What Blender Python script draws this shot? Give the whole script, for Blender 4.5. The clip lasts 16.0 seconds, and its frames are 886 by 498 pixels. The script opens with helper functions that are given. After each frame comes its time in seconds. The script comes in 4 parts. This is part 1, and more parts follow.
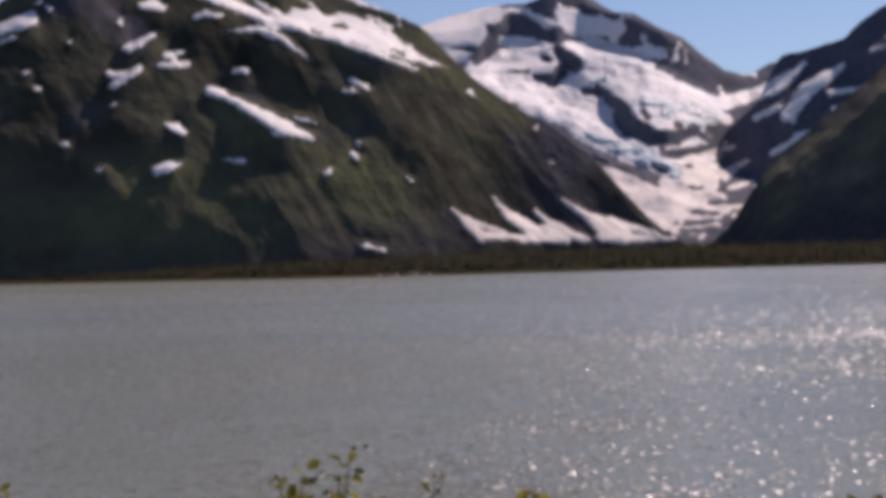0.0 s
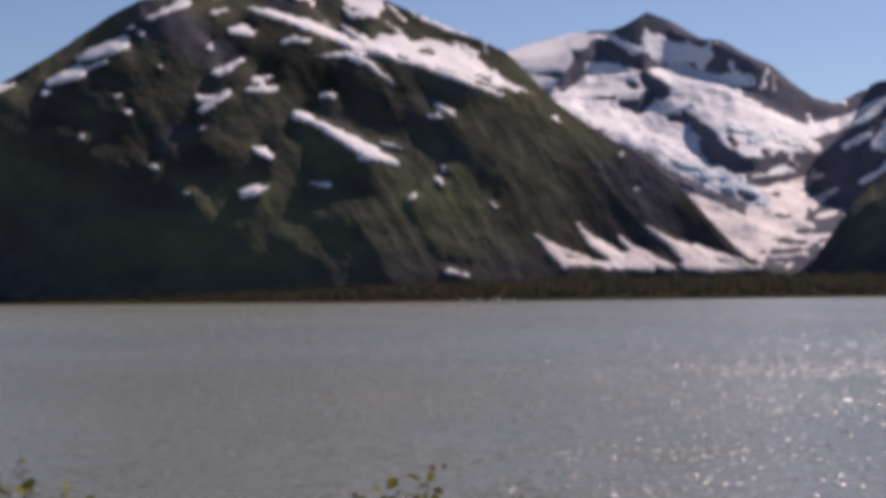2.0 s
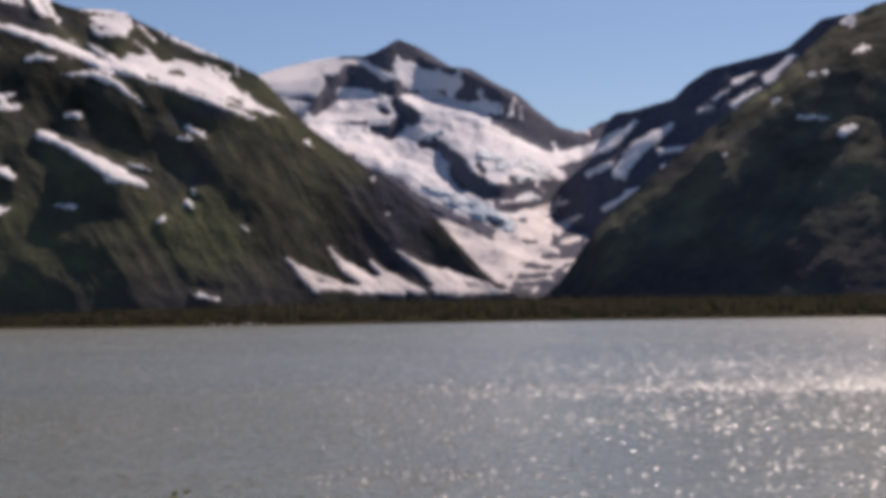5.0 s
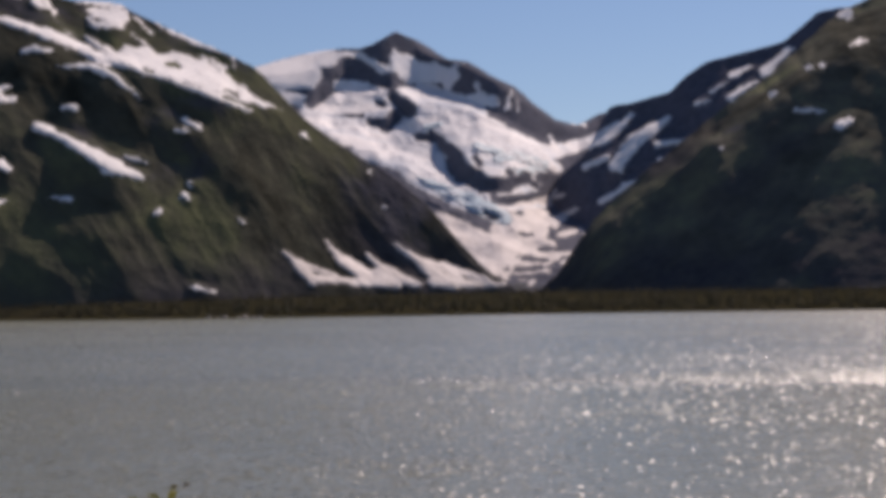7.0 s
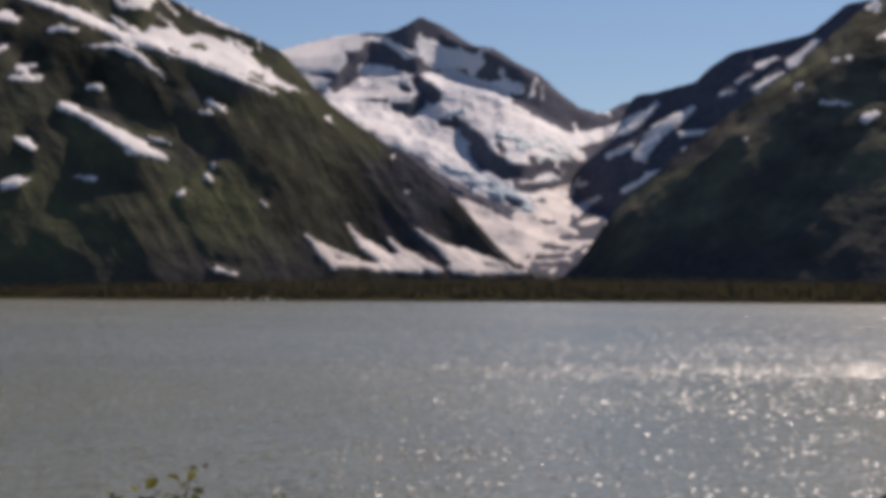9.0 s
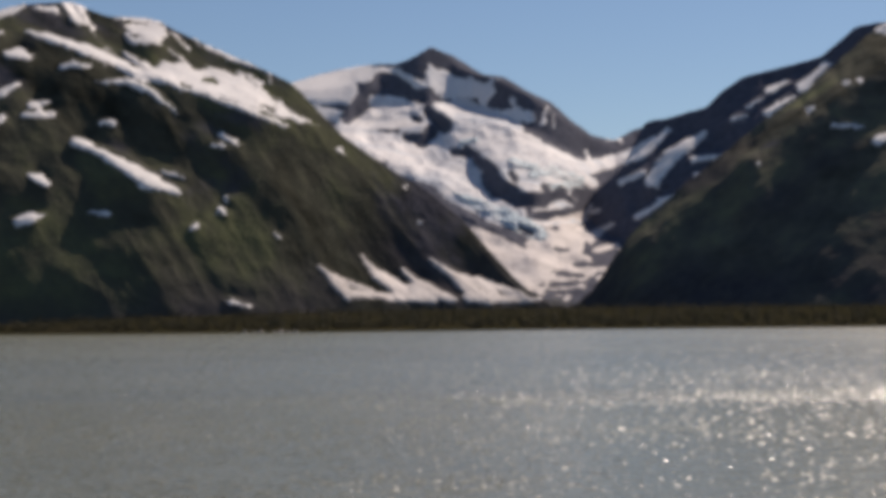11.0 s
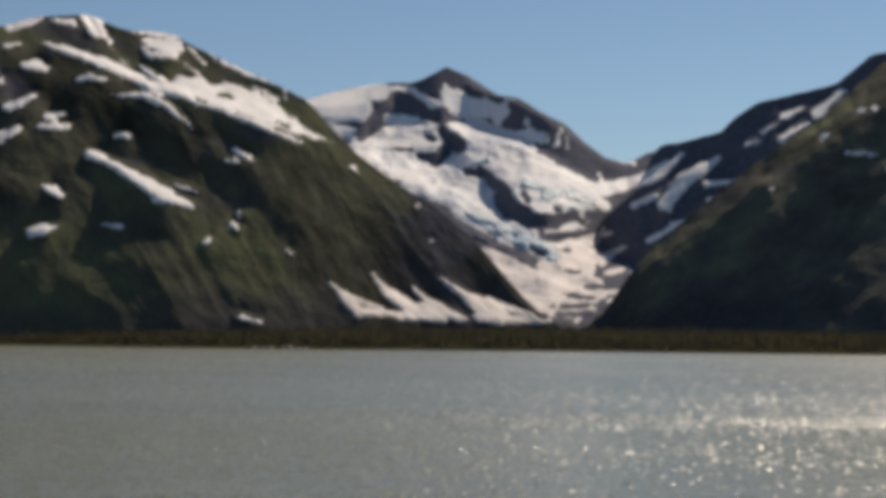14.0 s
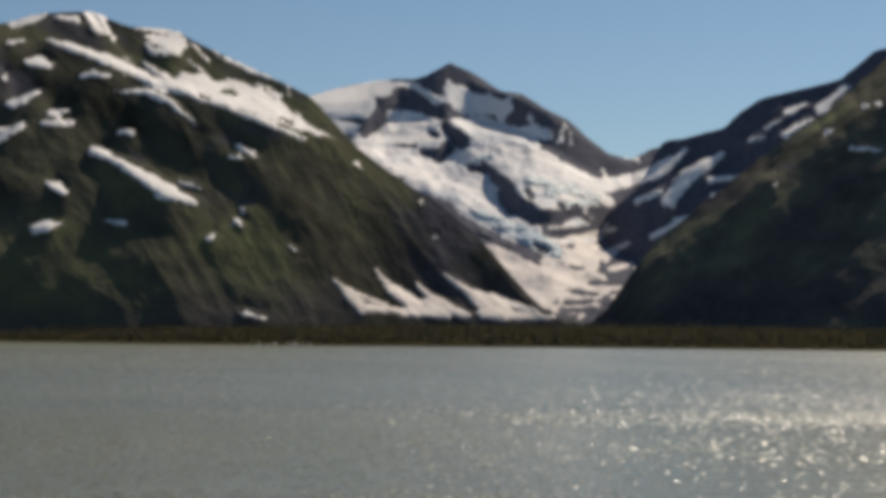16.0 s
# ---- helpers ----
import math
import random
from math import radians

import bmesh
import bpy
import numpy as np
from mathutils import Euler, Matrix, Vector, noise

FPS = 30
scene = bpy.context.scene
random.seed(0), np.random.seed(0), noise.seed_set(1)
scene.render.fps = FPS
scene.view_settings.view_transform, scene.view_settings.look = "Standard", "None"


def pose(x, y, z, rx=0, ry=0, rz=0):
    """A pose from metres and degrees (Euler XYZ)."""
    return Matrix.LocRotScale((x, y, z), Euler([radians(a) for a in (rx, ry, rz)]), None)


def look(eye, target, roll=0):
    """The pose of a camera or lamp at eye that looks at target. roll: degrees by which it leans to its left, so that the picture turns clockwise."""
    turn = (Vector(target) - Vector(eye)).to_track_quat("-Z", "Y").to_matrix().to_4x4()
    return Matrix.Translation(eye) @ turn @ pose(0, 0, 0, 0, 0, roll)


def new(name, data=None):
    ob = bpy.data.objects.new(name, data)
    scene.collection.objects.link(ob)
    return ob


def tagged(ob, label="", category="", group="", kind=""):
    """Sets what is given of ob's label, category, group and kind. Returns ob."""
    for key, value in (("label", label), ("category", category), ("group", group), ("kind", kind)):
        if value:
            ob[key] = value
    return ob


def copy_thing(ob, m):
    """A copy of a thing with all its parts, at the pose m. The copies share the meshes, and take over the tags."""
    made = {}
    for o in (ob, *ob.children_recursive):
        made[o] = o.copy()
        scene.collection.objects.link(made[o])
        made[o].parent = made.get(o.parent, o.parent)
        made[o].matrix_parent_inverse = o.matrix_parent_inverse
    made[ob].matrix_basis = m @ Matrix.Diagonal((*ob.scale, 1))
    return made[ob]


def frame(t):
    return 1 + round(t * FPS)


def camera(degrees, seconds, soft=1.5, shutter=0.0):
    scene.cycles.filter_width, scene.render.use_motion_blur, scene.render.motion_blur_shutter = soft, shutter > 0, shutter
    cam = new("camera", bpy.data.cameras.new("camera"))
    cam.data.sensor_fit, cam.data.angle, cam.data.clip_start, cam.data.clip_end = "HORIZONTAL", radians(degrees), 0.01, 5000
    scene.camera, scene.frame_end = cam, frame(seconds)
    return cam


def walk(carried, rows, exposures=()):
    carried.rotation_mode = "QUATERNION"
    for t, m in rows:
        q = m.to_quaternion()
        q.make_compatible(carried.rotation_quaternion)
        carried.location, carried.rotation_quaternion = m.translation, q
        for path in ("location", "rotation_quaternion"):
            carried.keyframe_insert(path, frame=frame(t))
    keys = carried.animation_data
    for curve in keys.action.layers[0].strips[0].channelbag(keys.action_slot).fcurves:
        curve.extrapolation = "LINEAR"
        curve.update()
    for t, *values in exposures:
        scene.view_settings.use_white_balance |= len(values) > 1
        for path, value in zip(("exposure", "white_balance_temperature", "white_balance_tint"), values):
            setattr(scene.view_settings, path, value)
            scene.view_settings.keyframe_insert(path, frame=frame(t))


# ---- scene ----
# A glacial lake under snow-streaked mountains, seen from a bushy bank by a camera that turns on the spot.
EYE_Z = 4.2
ROWS = [
    (0.0, -6.39, 0.73, -1.34, -0.011, 0.015),
    (0.2, -7.00, 1.08, -0.39, -0.011, 0.008),
    (0.5, -8.09, 1.30, -1.69, -0.012, -0.003),
    (0.7, -9.04, 0.72, -0.98, -0.011, -0.000),
    (1.0, -9.17, 1.40, -0.86, -0.009, 0.005),
    (1.5, -9.61, 1.61, -0.55, -0.004, -0.001),
    (2.0, -9.63, 1.77, -0.57, -0.006, 0.001),
    (2.5, -9.53, 1.77, -0.59, -0.005, -0.000),
    (2.7, -9.21, 1.76, -0.21, 0.001, 0.001),
    (2.9, -7.00, 2.19, 0.01, 0.007, 0.002),
    (3.0, -6.36, 2.06, -0.11, 0.010, 0.002),
    (3.1, -5.29, 2.47, 0.17, 0.011, 0.000),
    (3.2, -4.93, 2.41, 0.14, 0.013, -0.001),
    (3.3, -4.22, 1.36, 0.75, 0.014, -0.003),
    (3.4, -2.75, 0.30, 1.69, 0.015, -0.005),
    (3.5, -1.25, 0.09, 1.70, 0.017, -0.006),
    (3.6, 0.07, 0.24, 0.80, 0.016, -0.006),
    (3.7, 0.35, 0.74, -0.30, 0.016, -0.006),
    (3.8, 1.09, 0.57, -1.66, 0.016, -0.006),
    (3.9, 2.50, 1.29, -2.60, 0.015, -0.006),
    (4.0, 2.90, 2.64, -2.61, 0.015, -0.006),
    (4.1, 2.59, 3.16, -2.33, 0.014, -0.006),
    (4.2, 1.96, 3.37, -1.91, 0.014, -0.006),
    (4.3, 1.28, 3.50, -1.25, 0.014, -0.006),
    (4.4, 0.76, 3.47, -0.99, 0.013, -0.006),
    (4.5, 0.61, 3.23, -0.65, 0.013, -0.005),
    (4.7, 0.04, 2.66, -0.73, 0.012, -0.005),
    (6.8, 0.25, 2.49, -0.93, 0.004, -0.004),
    (7.0, 0.18, 2.32, -0.68, 0.003, -0.003),
    (7.2, -0.00, 2.03, -0.21, 0.003, -0.002),
    (7.5, 0.02, 2.14, -0.80, 0.003, -0.001),
    (8.0, 0.00, 2.41, -0.69, 0.002, -0.001),
    (8.2, -0.05, 2.24, -0.39, 0.001, -0.001),
    (8.5, -0.27, 1.98, -0.03, 0.001, -0.002),
    (8.8, -0.61, 2.00, 0.22, 0.000, -0.002),
    (9.0, -0.66, 1.78, 0.42, -0.000, -0.002),
    (11.3, -1.22, 2.98, -0.54, -0.000, -0.002),
    (11.5, -1.21, 2.94, -0.35, -0.000, -0.002),
    (11.8, -0.89, 3.38, -0.45, -0.000, -0.002),
    (12.0, -1.16, 3.47, -0.22, -0.000, -0.002),
    (12.5, -1.48, 3.40, -0.10, -0.000, -0.002),
    (13.0, -1.61, 3.67, 0.33, -0.000, -0.002),
    (13.5, -1.67, 3.80, 0.56, -0.000, -0.002),
    (14.0, -1.64, 3.68, 0.70, -0.000, -0.002),
    (14.5, -1.44, 3.81, 0.80, -0.000, -0.002),
    (15.0, -1.73, 3.67, 1.14, -0.000, -0.002),
    (15.2, -1.83, 3.47, 1.11, -0.000, -0.002),
    (15.5, -1.41, 3.62, 0.49, -0.000, -0.002),
    (16.0, -1.78, 3.53, 0.65, -0.000, -0.002),
]


def aim(yaw, pitch, roll, dx, dz):
    """The pose of the camera that looks along yaw (degrees clockwise from +y) and pitch."""
    a, e = radians(yaw), radians(pitch)
    eye = Vector((dx, 0.0, EYE_Z + dz))
    return look(eye, eye + 100 * Vector((math.sin(a) * math.cos(e), math.cos(a) * math.cos(e), math.sin(e))), roll)


cam = camera(33.55, 16.0, soft=5.5)
walk(cam, [(t, aim(*r)) for t, *r in ROWS],
     exposures=[(0.0, 0.15, 6950, 29), (3.0, 0.12, 6900, 29), (4.5, 0.1, 7000, 26), (7.5, 0.02, 7050, 24), (9.0, 0.0, 7100, 21), (12.5, 0.0, 7400, 15), (16.0, 0.0, 7500, 10)])

# ---- light ----
SUN_AZ, SUN_EL = 28.5, 37.0
world = bpy.data.worlds.new("sky")
scene.world = world
world.use_nodes = True
wn = world.node_tree.nodes
sky = wn.new("ShaderNodeTexSky")
sky.sky_type, sky.sun_disc = "NISHITA", False
sky.sun_elevation, sky.sun_rotation = radians(SUN_EL), radians(SUN_AZ)
sky.air_density, sky.dust_density, sky.ozone_density = 1.1, 0.05, 6.0
wn["Background"].inputs["Strength"].default_value = 0.073
world.node_tree.links.new(sky.outputs[0], wn["Background"].inputs["Color"])
sun_data = bpy.data.lights.new("sun", "SUN")
sun_data.energy, sun_data.angle, sun_data.color = 5.0, radians(0.53), (1.0, 0.93, 0.84)
sun = new("sun", sun_data)
sa, se = radians(SUN_AZ), radians(SUN_EL)
sun.matrix_world = look(3000 * Vector((math.sin(sa) * math.cos(se), math.cos(sa) * math.cos(se), math.sin(se))), (0, 0, 0))


# ---- materials ----
def material(name):
    m = bpy.data.materials.new(name)
    m.use_nodes = True
    nt = m.node_tree
    return m, nt, nt.nodes["Principled BSDF"]


def node(nt, kind, **sets):
    n = nt.nodes.new(kind)
    for key, value in sets.items():
        n.inputs[key.replace("_", " ")].default_value = value
    return n


def position(nt, scale=(1, 1, 1), turn=(0, 0, 0)):
    geo = nt.nodes.new("ShaderNodeNewGeometry")
    mp = nt.nodes.new("ShaderNodeMapping")
    mp.inputs["Scale"].default_value, mp.inputs["Rotation"].default_value = scale, turn
    nt.links.new(geo.outputs["Position"], mp.inputs["Vector"])
    return mp.outputs[0]


def fractal(nt, vec, scale, detail=6.0, rough=0.6, distortion=0.0):
    n = node(nt, "ShaderNodeTexNoise", Scale=scale, Detail=detail, Roughness=rough, Distortion=distortion)
    nt.links.new(vec, n.inputs["Vector"])
    return n.outputs["Fac"]


def ramp(nt, fac, stops):
    n = nt.nodes.new("ShaderNodeValToRGB")
    el = n.color_ramp.elements
    while len(el) < len(stops):
        el.new(0.5)
    for e, (p, c) in zip(el, stops):
        e.position, e.color = p, (*c, 1) if len(c) == 3 else c
    nt.links.new(fac, n.inputs["Fac"])
    return n.outputs["Color"]


def blend(nt, fac, a, b):
    n = nt.nodes.new("ShaderNodeMix")
    n.data_type = "RGBA"
    nt.links.new(fac, n.inputs[0])
    nt.links.new(a, n.inputs[6])
    nt.links.new(b, n.inputs[7])
    return n.outputs[2]


def sums(nt, a, b, op="ADD"):
    n = nt.nodes.new("ShaderNodeMath")
    n.operation = op
    for k, v in enumerate((a, b)):
        if isinstance(v, (int, float)):
            n.inputs[k].default_value = v
        else:
            nt.links.new(v, n.inputs[k])
    return n.outputs[0]


def relief(nt, bsdf, height, strength, distance, width=0.5):
    b = node(nt, "ShaderNodeBump", Strength=strength, Distance=distance)
    if "Filter Width" in b.inputs:
        b.inputs["Filter Width"].default_value = width
    nt.links.new(height, b.inputs["Height"])
    nt.links.new(b.outputs[0], bsdf.inputs["Normal"])


def mountain_material(name, green_top, rock, plant, depth, shade_top=0.0):
    """Rock above, low alder scrub and grass below, all patchy; the foot's navy shade is put into the colour."""
    m, nt, b = material(name)
    p = position(nt)
    sep = nt.nodes.new("ShaderNodeSeparateXYZ")
    nt.links.new(p, sep.inputs[0])
    broad, fine = fractal(nt, p, 0.007, 8, 0.62), fractal(nt, p, 0.06, 6, 0.65)
    rk = ramp(nt, fine, [(0.25, [c * 0.68 for c in rock]), (0.5, rock), (0.75, [c * 1.35 for c in rock])])
    gr = ramp(nt, sums(nt, sums(nt, fractal(nt, p, 0.006, 4, 0.5), 0.55, "MULTIPLY"), sums(nt, fractal(nt, p, 0.03, 7, 0.7), 0.45, "MULTIPLY")), [(0.36, [c * 0.42 for c in plant]), (0.5, plant), (0.62, [plant[0] * 1.6, plant[1] * 1.68, plant[2] * 1.25])])
    # Shade of the lower slope, painted as a patchy darker, bluer zone.
    if shade_top:
        level = sums(nt, sums(nt, sep.outputs[2], -1.0 / shade_top, "MULTIPLY"), sums(nt, fractal(nt, p, 0.0045, 7, 0.6), 3.6, "MULTIPLY"))
        navy_shade = ramp(nt, fractal(nt, p, 0.09, 6, 0.7), [(0.3, (0.042, 0.040, 0.047)), (0.5, (0.066, 0.062, 0.070)), (0.72, (0.095, 0.089, 0.084))])
        gr = blend(nt, ramp(nt, sums(nt, level, 1.05, "SUBTRACT"), [(0.05, (0, 0, 0)), (0.8, (0.85, 0.85, 0.85))]), gr, navy_shade)
    height = sums(nt, sums(nt, sep.outputs[2], 1.0 / green_top, "MULTIPLY"), sums(nt, broad, 4.6, "MULTIPLY"))
    fac = ramp(nt, sums(nt, height, 2.95, "SUBTRACT"), [(0.12, (0, 0, 0)), (0.5, (1, 1, 1))])
    nt.links.new(blend(nt, fac, gr, rk), b.inputs["Base Color"])
    b.inputs["Roughness"].default_value = 0.92
    b.inputs["Specular IOR Level"].default_value = 0.0
    relief(nt, b, sums(nt, fractal(nt, p, 0.05, 8, 0.7), sums(nt, fine, 0.6, "MULTIPLY")), 1.0, depth)
    return m


def snow_material(name, colours, dirt, bump, scale, flow=None):
    m, nt, b = material(name)
    p = position(nt)
    if flow is not None:
        p = position(nt, (0.32, 0.45, 1.0), (0, radians(flow), 0))
    base = ramp(nt, fractal(nt, p, scale, 7, 0.65, 0.4), colours)
    spots = ramp(nt, fractal(nt, p, scale * 3.1, 6, 0.7), [(0.55, (0, 0, 0)), (0.8, (dirt, dirt, dirt))])
    soil = nt.nodes.new("ShaderNodeRGB")
    soil.outputs[0].default_value = (0.30, 0.25, 0.21, 1)
    stone = nt.nodes.new("ShaderNodeRGB")
    stone.outputs[0].default_value = (0.075, 0.07, 0.068, 1)
    cover = nt.nodes.new("ShaderNodeAttribute")
    cover.attribute_name = "cover"
    frayed = sums(nt, sums(nt, cover.outputs["Fac"], 4.5, "MULTIPLY"), sums(nt, fractal(nt, position(nt), 0.09, 5, 0.75), 1.3, "MULTIPLY"))
    bare = ramp(nt, sums(nt, frayed, 0.35, "SUBTRACT"), [(0.12, (0.9, 0.9, 0.9)), (0.55, (0, 0, 0))])
    nt.links.new(blend(nt, bare, blend(nt, spots, base, soil.outputs[0]), stone.outputs[0]), b.inputs["Base Color"])
    b.inputs["Roughness"].default_value = 0.75
    b.inputs["Specular IOR Level"].default_value = 0.08
    relief(nt, b, fractal(nt, p, scale * 2, 8, 0.65, 0.5), 1.0, bump)
    return m


# The rock tones lean blue: distance haze is mixed into the colour.
MAT_LEFT = mountain_material("scrub_and_rock_slope", 310.0, (0.077, 0.075, 0.087), (0.075, 0.075, 0.058), 2.5, 110.0)
MAT_RIGHT = mountain_material("dense_alder_slope", 1000.0, (0.12, 0.117, 0.135), (0.120, 0.117, 0.093), 2.5, 330.0)
MAT_SPUR = mountain_material("hazed_rock_spur", 40.0, (0.105, 0.107, 0.135), (0.095, 0.098, 0.105), 5.0)
MAT_PEAK = mountain_material("hazed_summit_rock", 30.0, (0.122, 0.124, 0.15), (0.11, 0.11, 0.12), 5.0)
MAT_SNOW = snow_material("old_summer_snow", [(0.3, (0.70, 0.68, 0.67)), (0.6, (0.87, 0.84, 0.82))], 0.3, 3.0, 0.02)
MAT_DIRTY = snow_material("dusty_avalanche_snow", [(0.3, (0.50, 0.455, 0.435)), (0.62, (0.70, 0.645, 0.62))], 0.6, 4.0, 0.02)
MAT_ICE = snow_material("crevassed_blue_ice", [(0.36, (0.45, 0.57, 0.63)), (0.48, (0.60, 0.69, 0.73)), (0.62, (0.77, 0.78, 0.78))], 0.4, 11.0, 0.03, -38)
# Grey-blue bands in the colour stand in for shading among the crevasses.
MAT_NEVE = snow_material("shade_banded_neve", [(0.37, (0.50, 0.54, 0.60)), (0.47, (0.68, 0.68, 0.70)), (0.58, (0.80, 0.77, 0.76))], 0.35, 14.0, 0.013, -30)
# Copy of the snow in a cooler tone, painted for the shaded summit faces.
MAT_SHADE = snow_material("shade_tinted_snow", [(0.35, (0.74, 0.74, 0.76)), (0.6, (0.83, 0.82, 0.83))], 0.15, 5.0, 0.02)


# ---- noise and meshes ----
def lattice(p, seed=0):
    """Smooth gradient noise, about -1 to 1, at the points p (..., 3)."""
    i = np.floor(p).astype(np.int64)
    f = p - i
    u = f * f * f * (f * (f * 6 - 15) + 10)
    total = np.zeros(p.shape[:-1])
    for dx in (0, 1):
        for dy in (0, 1):
            for dz in (0, 1):
                h = (i[..., 0] + dx) * 374761393 + (i[..., 1] + dy) * 668265263 + (i[..., 2] + dz) * 2147483647 + seed * 974634777
                h = (h ^ (h >> 13)) * 1274126177 & 0x7FFFFFFF
                h = (h ^ (h >> 16)) & 0xFFFF
                t1, t2 = h % 256 / 256 * 6.2832, h // 256 / 128 - 1
                s = np.sqrt(np.maximum(0, 1 - t2 * t2))
                dot = np.cos(t1) * s * (f[..., 0] - dx) + np.sin(t1) * s * (f[..., 1] - dy) + t2 * (f[..., 2] - dz)
                w = (u[..., 0] if dx else 1 - u[..., 0]) * (u[..., 1] if dy else 1 - u[..., 1]) * (u[..., 2] if dz else 1 - u[..., 2])
                total += w * dot
    return total * 1.6


def octaves(p, n, seed=0, ridged=False, gain=0.5):
    total, amp, size = 0.0, 1.0, 0.0
    for k in range(n):
        v = lattice(p * 2.03 ** k, seed + k)
        total = total + amp * ((1 - 2 * np.abs(v)) if ridged else v)
        size, amp = size + amp, amp * gain
    return total / size


def sheet(name, pts, mat, parent=None, keep=None, smooth=True, cover=None):
    """A mesh from a grid of points (rows, columns, 3); keep: which cells to build; cover: a value for each point, kept as an attribute."""
    rows, cols = pts.shape[:2]
    idx = np.arange(rows * cols).reshape(rows, cols)
    quads = np.stack([idx[:-1, :-1], idx[:-1, 1:], idx[1:, 1:], idx[1:, :-1]], -1)
    quads = quads.reshape(-1, 4) if keep is None else quads[keep]
    used, inv = np.unique(quads, return_inverse=True)
    co = pts.reshape(-1, 3)[used]
    me = bpy.data.meshes.new(name)
    me.vertices.add(len(co))
    me.vertices.foreach_set("co", co.astype(np.float32).ravel())
    me.loops.add(quads.size)
    me.loops.foreach_set("vertex_index", inv.astype(np.int32).ravel())
    me.polygons.add(len(quads))
    me.polygons.foreach_set("loop_start", np.arange(0, quads.size, 4, dtype=np.int32))
    me.polygons.foreach_set("use_smooth", np.full(len(quads), smooth))
    me.update(calc_edges=True)
    me.validate()
    if cover is not None:
        me.attributes.new("cover", "FLOAT", "POINT").data.foreach_set("value", cover.ravel()[used].astype(np.float32))
    me.materials.append(mat)
    ob = new(name, me)
    ob.parent = parent
    return ob


def smooth_line(x, knots, blur):
    """Knots (x, y) joined and rounded off over blur."""
    kx, ky = [k[0] for k in knots], [k[1] for k in knots]
    return sum(w * np.interp(x + o * blur, kx, ky) for o, w in ((-1, 0.2), (-0.5, 0.2), (0, 0.2), (0.5, 0.2), (1, 0.2)))


def reach(az, el, strokes):
    """How far each bearing and elevation lies inside the tapered strokes, in degrees."""
    best = np.full(az.shape, -9.0)
    for a0, e0, a1, e1, w0, w1 in strokes:
        dx, dy = a1 - a0, e1 - e0
        t = np.clip(((az - a0) * dx + (el - e0) * dy) / (dx * dx + dy * dy + 1e-9), 0, 1)
        best = np.maximum(best, w0 + (w1 - w0) * t - np.hypot(az - a0 - t * dx, el - e0 - t * dy))
    return best


def eased(t):
    t = np.clip(t, 0, 1)
    return t * t * (3 - 2 * t)


def benches(az, el, long, high, lean, seed, n=4, gain=0.55):
    """Noise in drawn-out bands, long by high degrees, that lean by so many degrees."""
    c, k = math.cos(radians(lean)), math.sin(radians(lean))
    return octaves(np.stack([(az * c + el * k) / long, (el * c - az * k) / high, 0 * az + seed * 3.3], -1), n, seed, gain=gain)


def spread_out(values, cells):
    """A row of values, smoothed over so many cells."""
    k = np.exp(-0.5 * (np.arange(-3 * cells, 3 * cells + 1) / cells) ** 2)
    padded = np.concatenate([np.full(3 * cells, values[0]), values, np.full(3 * cells, values[-1])])
    return np.convolve(padded, k / k.sum(), "valid")


